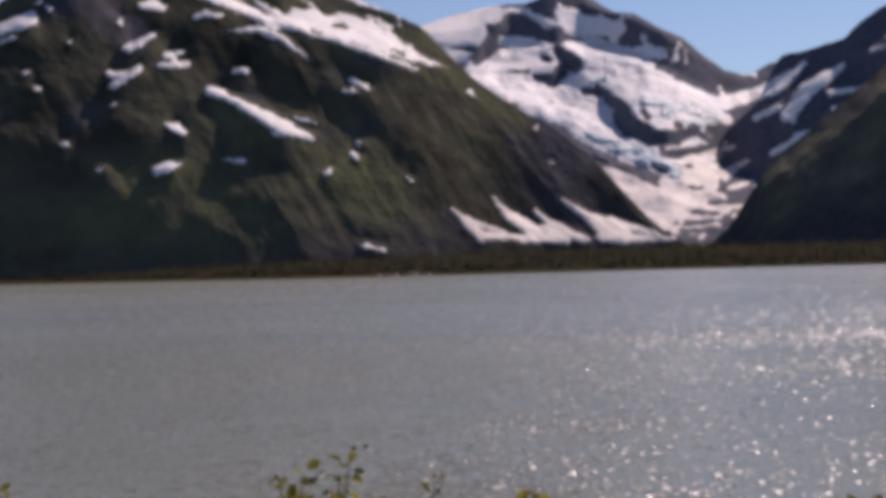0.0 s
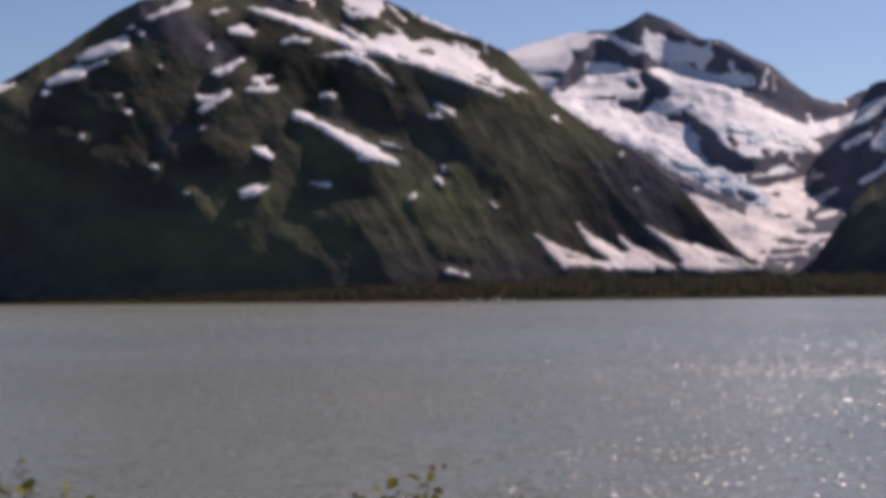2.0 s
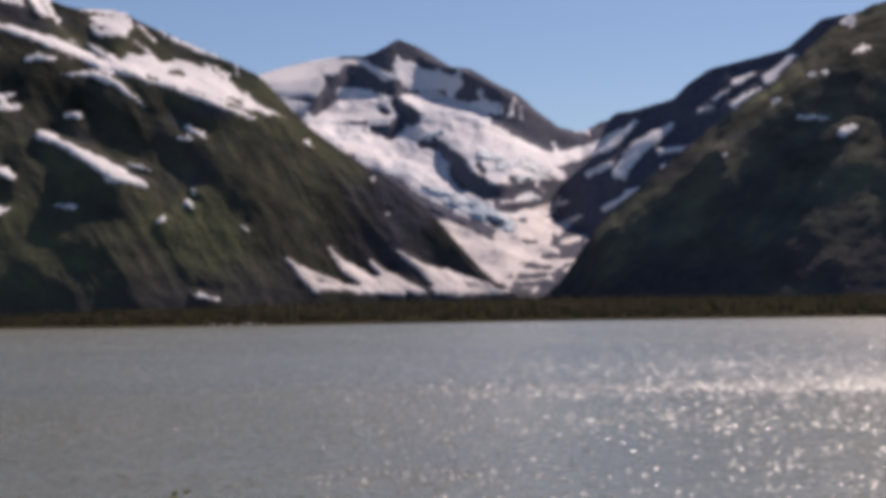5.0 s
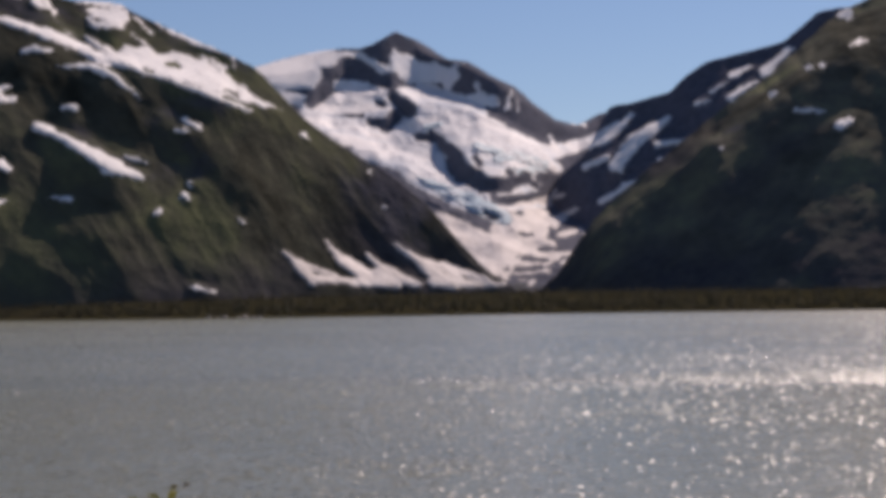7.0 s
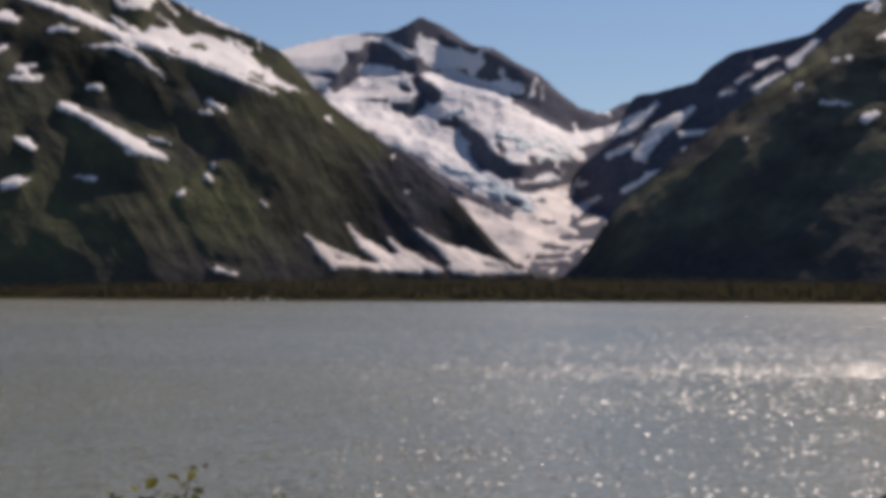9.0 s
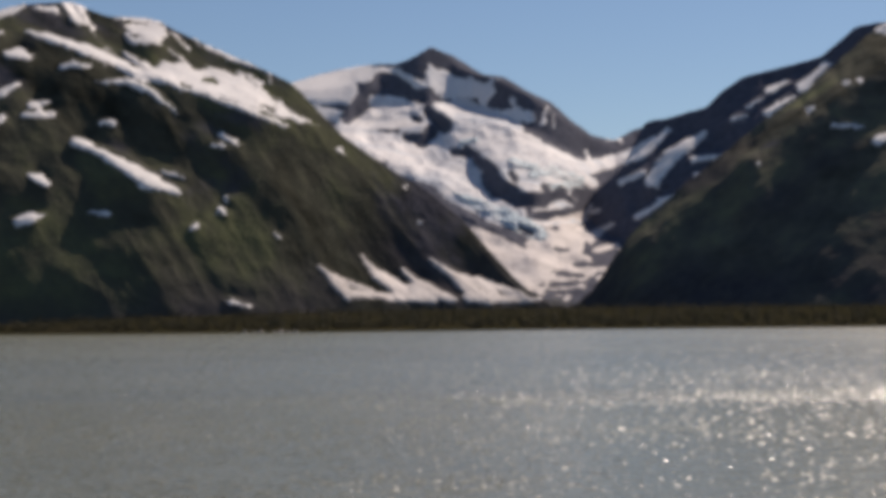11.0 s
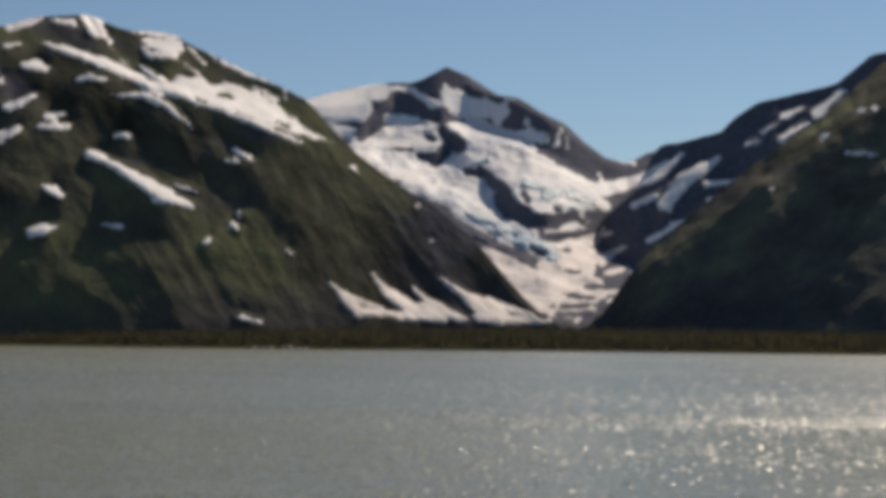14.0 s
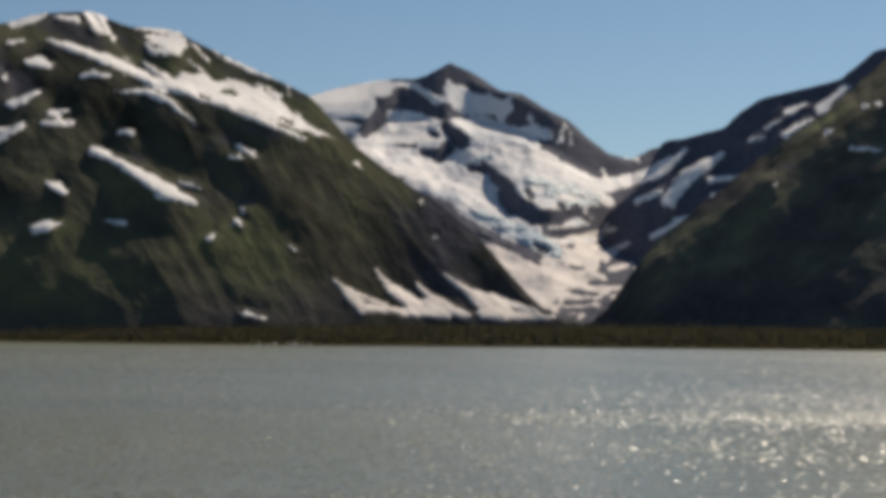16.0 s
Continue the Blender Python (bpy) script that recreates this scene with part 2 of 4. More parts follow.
def mountain(az_range, az_step, rises, skyline, foot, base_z, slope, bumps, slant, seed, blur=0.25, jag=0.05, stiff=0.15, farthest=4400):
    """The surface of a mountain, rising from its foot at the slopes (degrees) that slope(bearing, elevation) gives:
    points, outward normals, bearing and elevation from the viewpoint, as rows of bearing by columns of rise."""
    az = np.arange(az_range[0], az_range[1] + az_step / 2, az_step)
    top = smooth_line(az, skyline, blur) + jag * octaves(np.stack([az * 2.2, az * 0, az * 0 + seed], -1), 4, seed, gain=0.65)
    d0 = smooth_line(az, foot, 1.0)
    low = np.degrees(np.arctan((base_z - EYE_Z) / d0))
    step = 0.05
    level = np.arange(low.min() - 0.1, top.max() + 0.3, step)
    A, E = np.meshgrid(az, level, indexing="ij")
    er = np.radians(E)
    steep = np.radians(np.clip(slope(A, E), E + 5, 66))
    gain = 1 / (np.cos(er) ** 2 * (np.tan(steep) - np.tan(er)))
    inside = (E >= low[:, None]) & (E <= top[:, None])
    mean = (gain * inside).sum(1) / np.maximum(inside.sum(1), 1)
    even = np.minimum(spread_out(mean, int(2.0 / az_step)), np.log(farthest / d0) / np.radians(np.maximum(spread_out(top, int(1.0 / az_step)) - low, 0.5)))
    rest = np.where(inside, gain - spread_out(mean, int(2.0 / az_step))[:, None], 0)
    rest = np.concatenate([rest, -rest[:, ::-1]], 1)
    rest = np.concatenate([rest, rest[::-1]], 0)
    ka, ke = np.fft.fftfreq(rest.shape[0], az_step)[:, None], np.fft.fftfreq(rest.shape[1], step)[None, :]
    size = 2 * np.pi * (ke ** 2 + stiff * ka ** 2)
    size[0, 0] = 1
    depth = np.fft.ifft2(-1j * ke / size * np.fft.fft2(rest)).real[:len(az), :len(level)] * radians(1)
    at_foot = np.array([np.interp(e, level, row) for e, row in zip(low, depth)])
    u = np.log(d0)[:, None] + depth - spread_out(at_foot, int(1.0 / az_step))[:, None] + even[:, None] * np.radians(E - low[:, None])
    u = np.maximum.accumulate(u - 0.25 * er, 1) + 0.25 * er
    front = np.linspace(0, 1, rises)
    back = np.linspace(0, 0.7, 24)[1:] ** 1.3
    rise = low[:, None] + (top - low)[:, None] * front
    r = np.exp(np.array([np.interp(e, level, row) for e, row in zip(rise, u)]))
    z = EYE_Z + r * np.tan(np.radians(rise))
    r1, tall = r[:, -1:], z[:, -1:] - base_z
    r = np.concatenate([r, r1 + 1.5 * tall * back], 1)
    z = np.concatenate([z, base_z + tall * np.maximum(1 - (back / 0.62) ** 1.15, -0.2)], 1)
    v = np.concatenate([front, 1 + back])[None, :]
    a = np.radians(az)[:, None] + 0 * v
    pts = np.stack([r * np.sin(a), r * np.cos(a), z], -1)
    n = normals(pts)
    q = np.stack([a * 2300 + slant * v * 900, r * 0.7, 0 * a + seed * 7.7], -1)
    q[..., :2] += octaves(q / 400, 2, seed + 50)[..., None] * np.array([70, 40])
    gully = 1.6 * octaves(pts / 45, 3, seed + 90)
    for length, amp in bumps:
        gully = gully + amp * octaves(q / length, 4, seed + int(length), ridged=True, gain=0.5)
    tame = np.where(v > 1, 0.4, np.clip((1 - v) * 5, 0.12, 1) * np.clip(v * 6, 0.2, 1))
    pts = pts + n * (gully * tame)[..., None]
    bearing = np.degrees(np.arctan2(pts[..., 0], pts[..., 1]))
    rise = np.degrees(np.arctan2(pts[..., 2] - EYE_Z, np.hypot(pts[..., 0], pts[..., 1])))
    return dict(p=pts, n=normals(pts), az=bearing, el=rise, front=v + 0 * a <= 1.02)


def normals(pts):
    """Unit normals of a grid of points, pointing up."""
    n = np.cross(np.gradient(pts, axis=0), np.gradient(pts, axis=1))
    n /= np.linalg.norm(n, axis=-1, keepdims=True) + 1e-9
    return n * np.sign(n[..., 2:3])


def coverage(surf, strokes, ragged, seed, grain=2.5, lean=0.0):
    """How far each point lies inside the tapered strokes (bearing, elevation, twice, and the half-widths), in degrees."""
    az, el = surf["az"], surf["el"]
    c, n = math.cos(radians(lean)), math.sin(radians(lean))
    stretch = 0.4 if lean else 1.0
    q = np.stack([(az * c + el * n) * stretch, el * c - az * n, 0 * az + seed], -1)
    wob = octaves(q * grain, 4, seed, gain=0.6)
    wob2 = octaves(q * grain + 31.7, 4, seed + 9, gain=0.6)
    az, el = az + wob * ragged * 1.6, el + wob2 * ragged
    return reach(az, el, strokes) + 0.7 * ragged * octaves(q * grain * 3.3, 3, seed + 20)


def joined(keep, f):
    """Only those cells of keep that hang together with the thickest snow."""
    depth = np.where(keep, f[:-1, :-1], -9)
    found = np.zeros(keep.shape, bool)
    found[np.unravel_index(depth.argmax(), depth.shape)] = True
    for _ in range(400):
        grown = found.copy()
        grown[1:] |= found[:-1]
        grown[:-1] |= found[1:]
        grown[:, 1:] |= found[:, :-1]
        grown[:, :-1] |= found[:, 1:]
        grown &= keep
        if (grown == found).all():
            break
        found = grown
    return found


def snow(name, surf, strokes, mat, holes=(), thick=0.9, ragged=0.17, seed=1, grain=2.5, rough=0.0, lean=0.0, whole=False, arms=None):
    """A bank of snow lying on a mountain's surface, thinning out to its edge."""
    s = np.array(strokes)
    pad = s[:, 4:].max() + 0.45
    box = (surf["az"] > s[:, (0, 2)].min() - pad) & (surf["az"] < s[:, (0, 2)].max() + pad) & (surf["el"] > s[:, (1, 3)].min() - pad) & (surf["el"] < s[:, (1, 3)].max() + pad)
    i, j = np.nonzero(box.any(1))[0], np.nonzero(box.any(0))[0]
    surf = {k: a[i[0]:i[-1] + 1, j[0]:j[-1] + 1] for k, a in surf.items()}
    f = coverage(surf, strokes, ragged, seed, grain, lean)
    if holes:
        f = np.minimum(f, -0.02 - coverage(surf, holes, ragged, seed + 5, grain, lean))
    inside = (f > -0.06) & surf["front"]
    keep = inside[:-1, :-1] | inside[1:, :-1] | inside[:-1, 1:] | inside[1:, 1:]
    if whole:
        keep = joined(keep, f)
    lift = np.clip(f / 0.07, -1, 1) * thick
    if rough:
        lift = lift + np.clip(f / 0.1, 0, 1) * rough * octaves(surf["p"] * np.array([1, 1, 1.8]) / 70, 4, seed, ridged=True)
    pts = surf["p"] + surf["n"] * lift[..., None]
    if arms:
        thing = new(name)
        nearest = np.argmax([coverage(surf, [strokes[k] for k in ks], ragged, seed, grain, lean) for _, ks in arms], 0)[:-1, :-1]
        for k, (title, _) in enumerate(arms):
            if (keep & (nearest == k)).any():
                sheet(title, pts, mat, thing, keep & (nearest == k), cover=f)
        return thing
    return sheet(name, pts, mat, keep=keep, cover=f)


# ---- outlines of the snow: bearing and elevation of both ends, half-width at both ends, in degrees ----
FIELD_LOW_WEST = [
    (-17.07, 11.07, -16.13, 10.84, 0.07, 0.17),
    (-16.13, 10.84, -13.91, 10.09, 0.17, 0.19),
    (-13.91, 10.09, -12.74, 9.51, 0.19, 0.22),
    (-15.29, 10.69, -14.23, 10.37, 0.07, 0.1),
    (-13.49, 10.4, -12.27, 9.63, 0.07, 0.19),
    (-12.09, 9.63, -10.8, 9.46, 0.34, 0.41),
    (-11.99, 9.96, -11.13, 9.88, 0.15, 0.17),
    (-10.8, 9.46, -9.5, 9.27, 0.41, 0.58),
    (-10.26, 9.79, -9.06, 9.49, 0.15, 0.24),
    (-9.5, 9.27, -8.4, 8.75, 0.58, 0.44),
]
FIELD_LOW_EAST = [
    (-8.4, 8.75, -7.3, 8.18, 0.41, 0.22),
    (-7.3, 8.18, -6.03, 7.73, 0.17, 0.02),
    (-14.54, 9.3, -13.37, 9.28, 0.05, 0.12),
    (-13.37, 9.28, -12.52, 9.02, 0.15, 0.15),
    (-12.52, 9.02, -11.39, 8.11, 0.15, 0.02),
    (-12.84, 9.61, -12.09, 9.53, 0.19, 0.27),
    (-11.89, 10.75, -10.98, 9.88, 0.02, 0.1),
    (-10.25, 8.78, -9.05, 8.41, 0.07, 0.12),
    (-9.05, 8.41, -7.23, 7.72, 0.15, 0.05),
    (-11.45, 9.22, -9.93, 8.83, 0.19, 0.1),
    (-9.06, 9.82, -8.3, 9.34, 0.02, 0.12),
]
FIELD_LOW = FIELD_LOW_WEST + FIELD_LOW_EAST
FIELD_HIGH = [
    (-15.63, 12.16, -15.3, 11.63, 0.15, 0.2),
    (-15.3, 11.63, -14.99, 11.4, 0.13, 0.07),
    (-15.21, 12.1, -14.84, 11.49, 0.15, 0.13),
    (-14.84, 11.49, -14.45, 10.89, 0.11, 0.02),
    (-13.93, 11.67, -13.19, 11.68, 0.04, 0.09),
    (-13.19, 11.66, -12.16, 11.55, 0.07, 0.15),
    (-13.18, 11.26, -12.15, 11.21, 0.22, 0.29),
    (-13.07, 10.84, -12.19, 10.87, 0.13, 0.18),
    (-13.35, 11.08, -13.18, 10.88, 0.09, 0.09),
    (-11.64, 11.23, -11.03, 10.56, 0.04, 0.04),
    (-14.24, 10.67, -13.94, 10.43, 0.04, 0.07),
]
CORNICE = [
    (-10.59, 10.79, -9.5, 10.32, 0.04, 0.09),
    (-9.5, 10.32, -7.93, 9.84, 0.09, 0.04),
    (-7.97, 9.73, -7.88, 9.3, 0.07, 0.02),
    (-10.92, 11.08, -10.55, 10.79, 0.04, 0.04),
    (-18.41, 11.59, -17.14, 12.0, 0.18, 0.07),
    (-16.73, 11.9, -15.94, 11.85, 0.09, 0.11),
]
FIELD_ROCKS = [
    (-10.41, 9.46, -10.02, 9.39, 0.09, 0.07),
    (-9.46, 9.85, -9.15, 9.66, 0.09, 0.04),
    (-8.23, 8.51, -7.74, 8.3, 0.04, 0.04),
    (-11.27, 9.23, -11.01, 9.15, 0.07, 0.04),
]
STREAK = [
    (-15.25, 7.0, -14.93, 6.9, 0.2, 0.2),
    (-14.93, 6.9, -14.08, 6.47, 0.18, 0.15),
    (-14.08, 6.47, -12.38, 5.5, 0.2, 0.33),
    (-12.7, 5.58, -11.41, 5.16, 0.31, 0.13),
    (-12.06, 5.93, -11.24, 5.71, 0.09, 0.07),
]
PATCHES_WEST = [
    [(-23.08, 9.20, -21.89, 9.64, 0.22, 0.30), (-23.59, 8.99, -22.97, 9.27, 0.11, 0.19)],
    [(-24.66, 8.10, -23.54, 8.53, 0.16, 0.25), (-23.54, 8.53, -22.52, 8.96, 0.08, 0.07)],
    [(-21.02, 10.58, -19.51, 11.23, 0.11, 0.22)],
    [(-26.99, 7.69, -25.89, 7.98, 0.22, 0.19)],
    [(-24.80, 7.70, -24.75, 7.72, 0.14, 0.14)],
    [(-22.12, 7.61, -22.10, 7.62, 0.11, 0.11)],
    [(-21.79, 7.01, -21.72, 7.04, 0.14, 0.12)],
    [(-23.46, 6.06, -23.41, 6.11, 0.14, 0.12)],
    [(-20.88, 4.95, -20.72, 4.98, 0.15, 0.14)],
    [(-19.78, 3.98, -19.41, 4.00, 0.08, 0.10)],
    [(-18.97, 6.47, -18.90, 6.49, 0.12, 0.11)],
    [(-21.20, 10.00, -21.16, 10.05, 0.15, 0.14)],
]
PATCHES_MID = [
    [(-21.60, 10.24, -21.57, 10.27, 0.11, 0.11)],
    [(-20.51, 8.77, -20.50, 8.82, 0.10, 0.08)],
    [(-18.67, 9.55, -18.61, 9.62, 0.11, 0.11)],
    [(-18.46, 10.87, -18.01, 11.01, 0.11, 0.15)],
    [(-17.78, 10.21, -17.35, 10.24, 0.14, 0.21), (-17.35, 10.21, -16.96, 10.13, 0.21, 0.11)],
    [(-18.33, 8.62, -17.89, 8.79, 0.18, 0.15), (-17.94, 8.79, -17.39, 9.08, 0.14, 0.10)],
    [(-17.18, 7.94, -16.12, 8.01, 0.10, 0.12), (-16.89, 8.30, -16.24, 8.48, 0.16, 0.05), (-16.65, 8.24, -16.54, 7.98, 0.11, 0.11)],
    [(-19.06, 7.63, -18.48, 7.58, 0.12, 0.12), (-18.89, 7.20, -18.48, 7.46, 0.19, 0.14), (-18.48, 7.46, -17.91, 7.86, 0.14, 0.14)],
]
PATCHES_EAST = [
    [(-16.90, 5.68, -16.61, 5.63, 0.12, 0.19), (-16.61, 5.60, -16.32, 5.40, 0.19, 0.14)],
    [(-17.33, 3.98, -16.85, 4.12, 0.21, 0.21), (-16.85, 4.12, -16.44, 4.26, 0.16, 0.05)],
    [(-15.81, 9.80, -15.28, 9.91, 0.08, 0.14), (-15.28, 9.89, -14.74, 9.87, 0.11, 0.05)],
    [(-14.37, 7.76, -13.89, 7.75, 0.12, 0.18)],
    [(-10.13, 6.96, -9.65, 6.93, 0.11, 0.14)],
    [(-9.77, 7.38, -9.09, 6.95, 0.14, 0.10)],
    [(-10.94, 3.76, -10.73, 3.85, 0.16, 0.16)],
    [(-9.83, 4.50, -9.64, 4.32, 0.16, 0.16)],
    [(-9.64, 4.97, -9.52, 4.79, 0.10, 0.08)],
    [(-14.75, 4.37, -14.10, 4.29, 0.07, 0.14)],
    [(-7.71, 3.58, -7.57, 3.43, 0.10, 0.10)],
]
PATCHES_LOW = [
    [(-9.61, 0.94, -8.68, 0.74, 0.18, 0.08)],
    [(-5.25, 6.83, -4.93, 6.56, 0.09, 0.07)],
    [(-2.69, 5.36, -2.67, 5.33, 0.09, 0.09)],
    [(-2.06, 3.99, -2.03, 3.97, 0.09, 0.09)],
]
FAN_A = [
    (-6.01, 2.24, -5.42, 1.74, 0.07, 0.18),
    (-5.42, 1.74, -4.88, 1.12, 0.22, 0.22),
    (-4.88, 1.19, -3.57, 1.11, 0.22, 0.13),
    (-5.75, 1.97, -4.01, 1.29, 0.09, 0.11),
]
FAN_B = [
    (-4.43, 2.72, -3.78, 1.94, 0.04, 0.18),
    (-3.78, 1.94, -2.49, 1.16, 0.22, 0.26),
    (-2.48, 1.27, -0.76, 0.92, 0.31, 0.11),
    (-2.8, 2.15, -2.05, 1.37, 0.07, 0.22),
    (-3.36, 1.06, -1.62, 1.0, 0.18, 0.22),
    (-3.57, 1.61, -2.92, 1.17, 0.07, 0.13),
    (-2.05, 1.59, -0.76, 0.96, 0.13, 0.07),
]
FAN_C = [
    (-1.71, 2.52, -0.53, 1.68, 0.07, 0.22),
    (-0.53, 1.68, 0.53, 1.12, 0.31, 0.4),
    (0.11, 1.67, 2.01, 0.99, 0.18, 0.13),
    (-0.22, 1.02, 2.22, 0.88, 0.22, 0.13),
    (2.01, 0.95, 2.54, 0.94, 0.11, 0.07),
]
VALLEY_WEST = [
    (3.53, 3.76, 4.27, 4.06, 0.26, 0.18),
    (4.27, 4.06, 4.59, 4.58, 0.13, 0.07),
    (4.56, 3.2, 5.3, 3.82, 0.18, 0.07),
    (0.03, 3.62, 0.98, 3.06, 0.18, 0.31),
    (0.56, 3.18, 2.45, 2.06, 0.4, 0.55),
    (1.08, 2.2, 2.23, 1.42, 0.18, 0.22),
    (2.23, 1.42, 3.28, 1.15, 0.18, 0.11),
    (2.46, 2.49, 4.34, 2.35, 0.55, 0.26),
]
VALLEY_EAST = [
    (2.9, 3.35, 3.73, 2.9, 0.33, 0.55),
    (2.26, 3.04, 4.15, 3.53, 0.26, 0.26),
    (3.71, 2.04, 5.16, 2.06, 0.13, 0.09),
    (3.08, 1.51, 4.33, 1.71, 0.11, 0.09),
    (3.59, 0.97, 3.61, 0.95, 0.15, 0.15),
    (3.0, 1.65, 4.6, 1.95, 0.28, 0.15),
    (2.6, 1.25, 4.2, 1.4, 0.2, 0.12),
    (2.71, 3.77, 4.83, 4.36, 0.17, 0.11),
    (4.20, 3.25, 5.45, 3.79, 0.20, 0.07),
    (4.73, 2.82, 5.60, 3.03, 0.14, 0.07),
    (5.60, 3.00, 5.77, 2.65, 0.06, 0.06),
    (5.77, 2.65, 5.59, 2.11, 0.06, 0.06),
    (5.59, 2.11, 4.85, 1.71, 0.06, 0.09),
]
VALLEY = VALLEY_WEST + VALLEY_EAST
VALLEY_ROCKS = [
    (0.37, 3.89, 1.13, 3.53, 0.04, 0.05),
    (3.31, 2.82, 3.65, 2.84, 0.04, 0.04),
    (3.98, 2.25, 4.52, 2.24, 0.07, 0.06),
    (3.30, 1.90, 4.18, 1.86, 0.08, 0.07),
    (3.02, 1.46, 4.04, 1.56, 0.08, 0.07),
    (2.81, 1.16, 4.17, 1.23, 0.08, 0.08),
    (3.14, 2.91, 3.35, 2.88, 0.04, 0.04),
]
DOME = [
    (-6.99, 9.2, -4.78, 9.59, 0.26, 0.4),
    (-4.78, 9.7, -2.91, 9.82, 0.4, 0.18),
    (-6.77, 8.88, -5.0, 9.06, 0.33, 0.55),
    (-6.33, 8.33, -5.13, 8.08, 0.26, 0.26),
    (-2.91, 9.86, -2.16, 9.2, 0.13, 0.18),
]
APRON = [
    (-1.66, 10.04, -1.43, 9.40, 0.11, 0.40),
    (-1.43, 9.40, -0.81, 8.90, 0.40, 0.26),
    (-1.22, 9.67, -0.66, 9.24, 0.26, 0.37),
    (-0.66, 9.17, 0.52, 9.06, 0.40, 0.34),
    (0.85, 9.43, 0.45, 8.71, 0.11, 0.23),
    (-0.10, 9.50, 0.18, 9.21, 0.11, 0.14),
    (-2.63, 9.69, -1.86, 9.28, 0.11, 0.14),
]
NOSE_SNOW = [
    (-3.85, 8.71, -3.57, 8.42, 0.23, 0.17),
    (-3.70, 8.63, -2.78, 8.64, 0.29, 0.23),
    (-2.78, 8.64, -2.15, 8.45, 0.20, 0.09),
]
RIDGE_SNOW = [
    (1.06, 8.14, 2.17, 8.03, 0.20, 0.26),
    (1.56, 8.81, 1.72, 8.25, 0.07, 0.11),
    (2.93, 8.34, 2.78, 7.73, 0.07, 0.09),
    (3.20, 8.05, 3.13, 7.64, 0.06, 0.06),
    (4.46, 6.62, 4.55, 6.35, 0.07, 0.07),
    (5.08, 7.22, 5.81, 6.98, 0.06, 0.06),
    (-4.05, 8.2, -3.6, 8.35, 0.1, 0.12),
]
BASIN = [
    (4.19, 5.66, 4.71, 5.39, 0.26, 0.18),
    (-5.02, 7.76, -3.04, 8.04, 0.33, 0.44),
    (-3.04, 8.04, -0.43, 8.39, 0.44, 0.31),
    (-0.43, 8.39, 1.7, 7.63, 0.44, 0.31),
    (-0.88, 7.76, 2.32, 6.9, 0.62, 0.4),
    (-4.81, 7.21, -2.63, 6.73, 0.44, 0.66),
    (-2.63, 6.51, -0.9, 5.82, 0.77, 0.62),
    (-0.45, 7.1, 2.74, 6.46, 0.48, 0.48),
    (1.69, 7.14, 4.2, 5.98, 0.35, 0.31),
    (4.2, 5.94, 5.86, 6.34, 0.31, 0.22),
    (5.86, 6.34, 7.09, 7.02, 0.22, 0.18),
    (-4.8, 8.08, -2.16, 8.62, 0.22, 0.18),
    (-1.97, 7.36, 1.66, 5.53, 0.88, 0.71),
    (1.67, 5.74, 3.77, 5.68, 0.66, 0.48),
    (-0.91, 5.6, 1.64, 4.24, 0.66, 0.44),
]
ICEFALL = [
    (0.11, 4.63, 1.21, 4.16, 0.26, 0.31),
    (1.21, 4.16, 2.57, 3.45, 0.34, 0.31),
    (1.52, 6.22, 2.41, 6.05, 0.20, 0.17),
    (2.27, 5.73, 3.09, 5.94, 0.17, 0.20),
    (3.09, 5.89, 4.10, 5.49, 0.23, 0.23),
    (3.83, 5.34, 2.88, 5.30, 0.17, 0.11),
    (-0.72, 5.04, 0.11, 4.63, 0.11, 0.23),
    (-0.41, 7.00, 0.15, 7.12, 0.14, 0.11),
]
SERACS = [
    (2.29, 4.97, 3.76, 4.93, 0.31, 0.31),
    (2.09, 5.73, 3.77, 5.57, 0.4, 0.35),
    (2.49, 4.43, 3.75, 4.5, 0.18, 0.18),
    (3.77, 5.29, 4.43, 5.02, 0.22, 0.11),
    (2.27, 3.9, 4.16, 3.96, 0.13, 0.13),
    (-1.02, 5.06, 0.79, 4.3, 0.22, 0.35),
    (0.79, 4.3, 2.27, 3.62, 0.4, 0.18),
]
ICE_ROCKS_WEST = [
    (-1.73, 8.27, -1.08, 7.72, 0.20, 0.29),
    (-1.24, 7.93, -1.04, 7.61, 0.20, 0.14),
    (-1.64, 7.48, -2.03, 7.07, 0.26, 0.20),
    (-1.96, 7.25, -2.59, 7.27, 0.17, 0.14),
    (-2.30, 8.01, -2.09, 7.95, 0.11, 0.09),
    (-0.73, 6.70, 0.14, 6.56, 0.13, 0.14),
    (-0.28, 6.86, 0.14, 6.56, 0.09, 0.14),
    (0.20, 6.35, 0.68, 5.96, 0.20, 0.29),
    (0.68, 5.78, 0.95, 5.21, 0.34, 0.34),
    (0.74, 5.43, 1.50, 5.06, 0.34, 0.37),
    (1.77, 4.77, 2.73, 4.79, 0.29, 0.31),
    (2.73, 4.84, 3.49, 5.04, 0.20, 0.20),
    (1.51, 5.83, 1.67, 5.61, 0.11, 0.11),
]
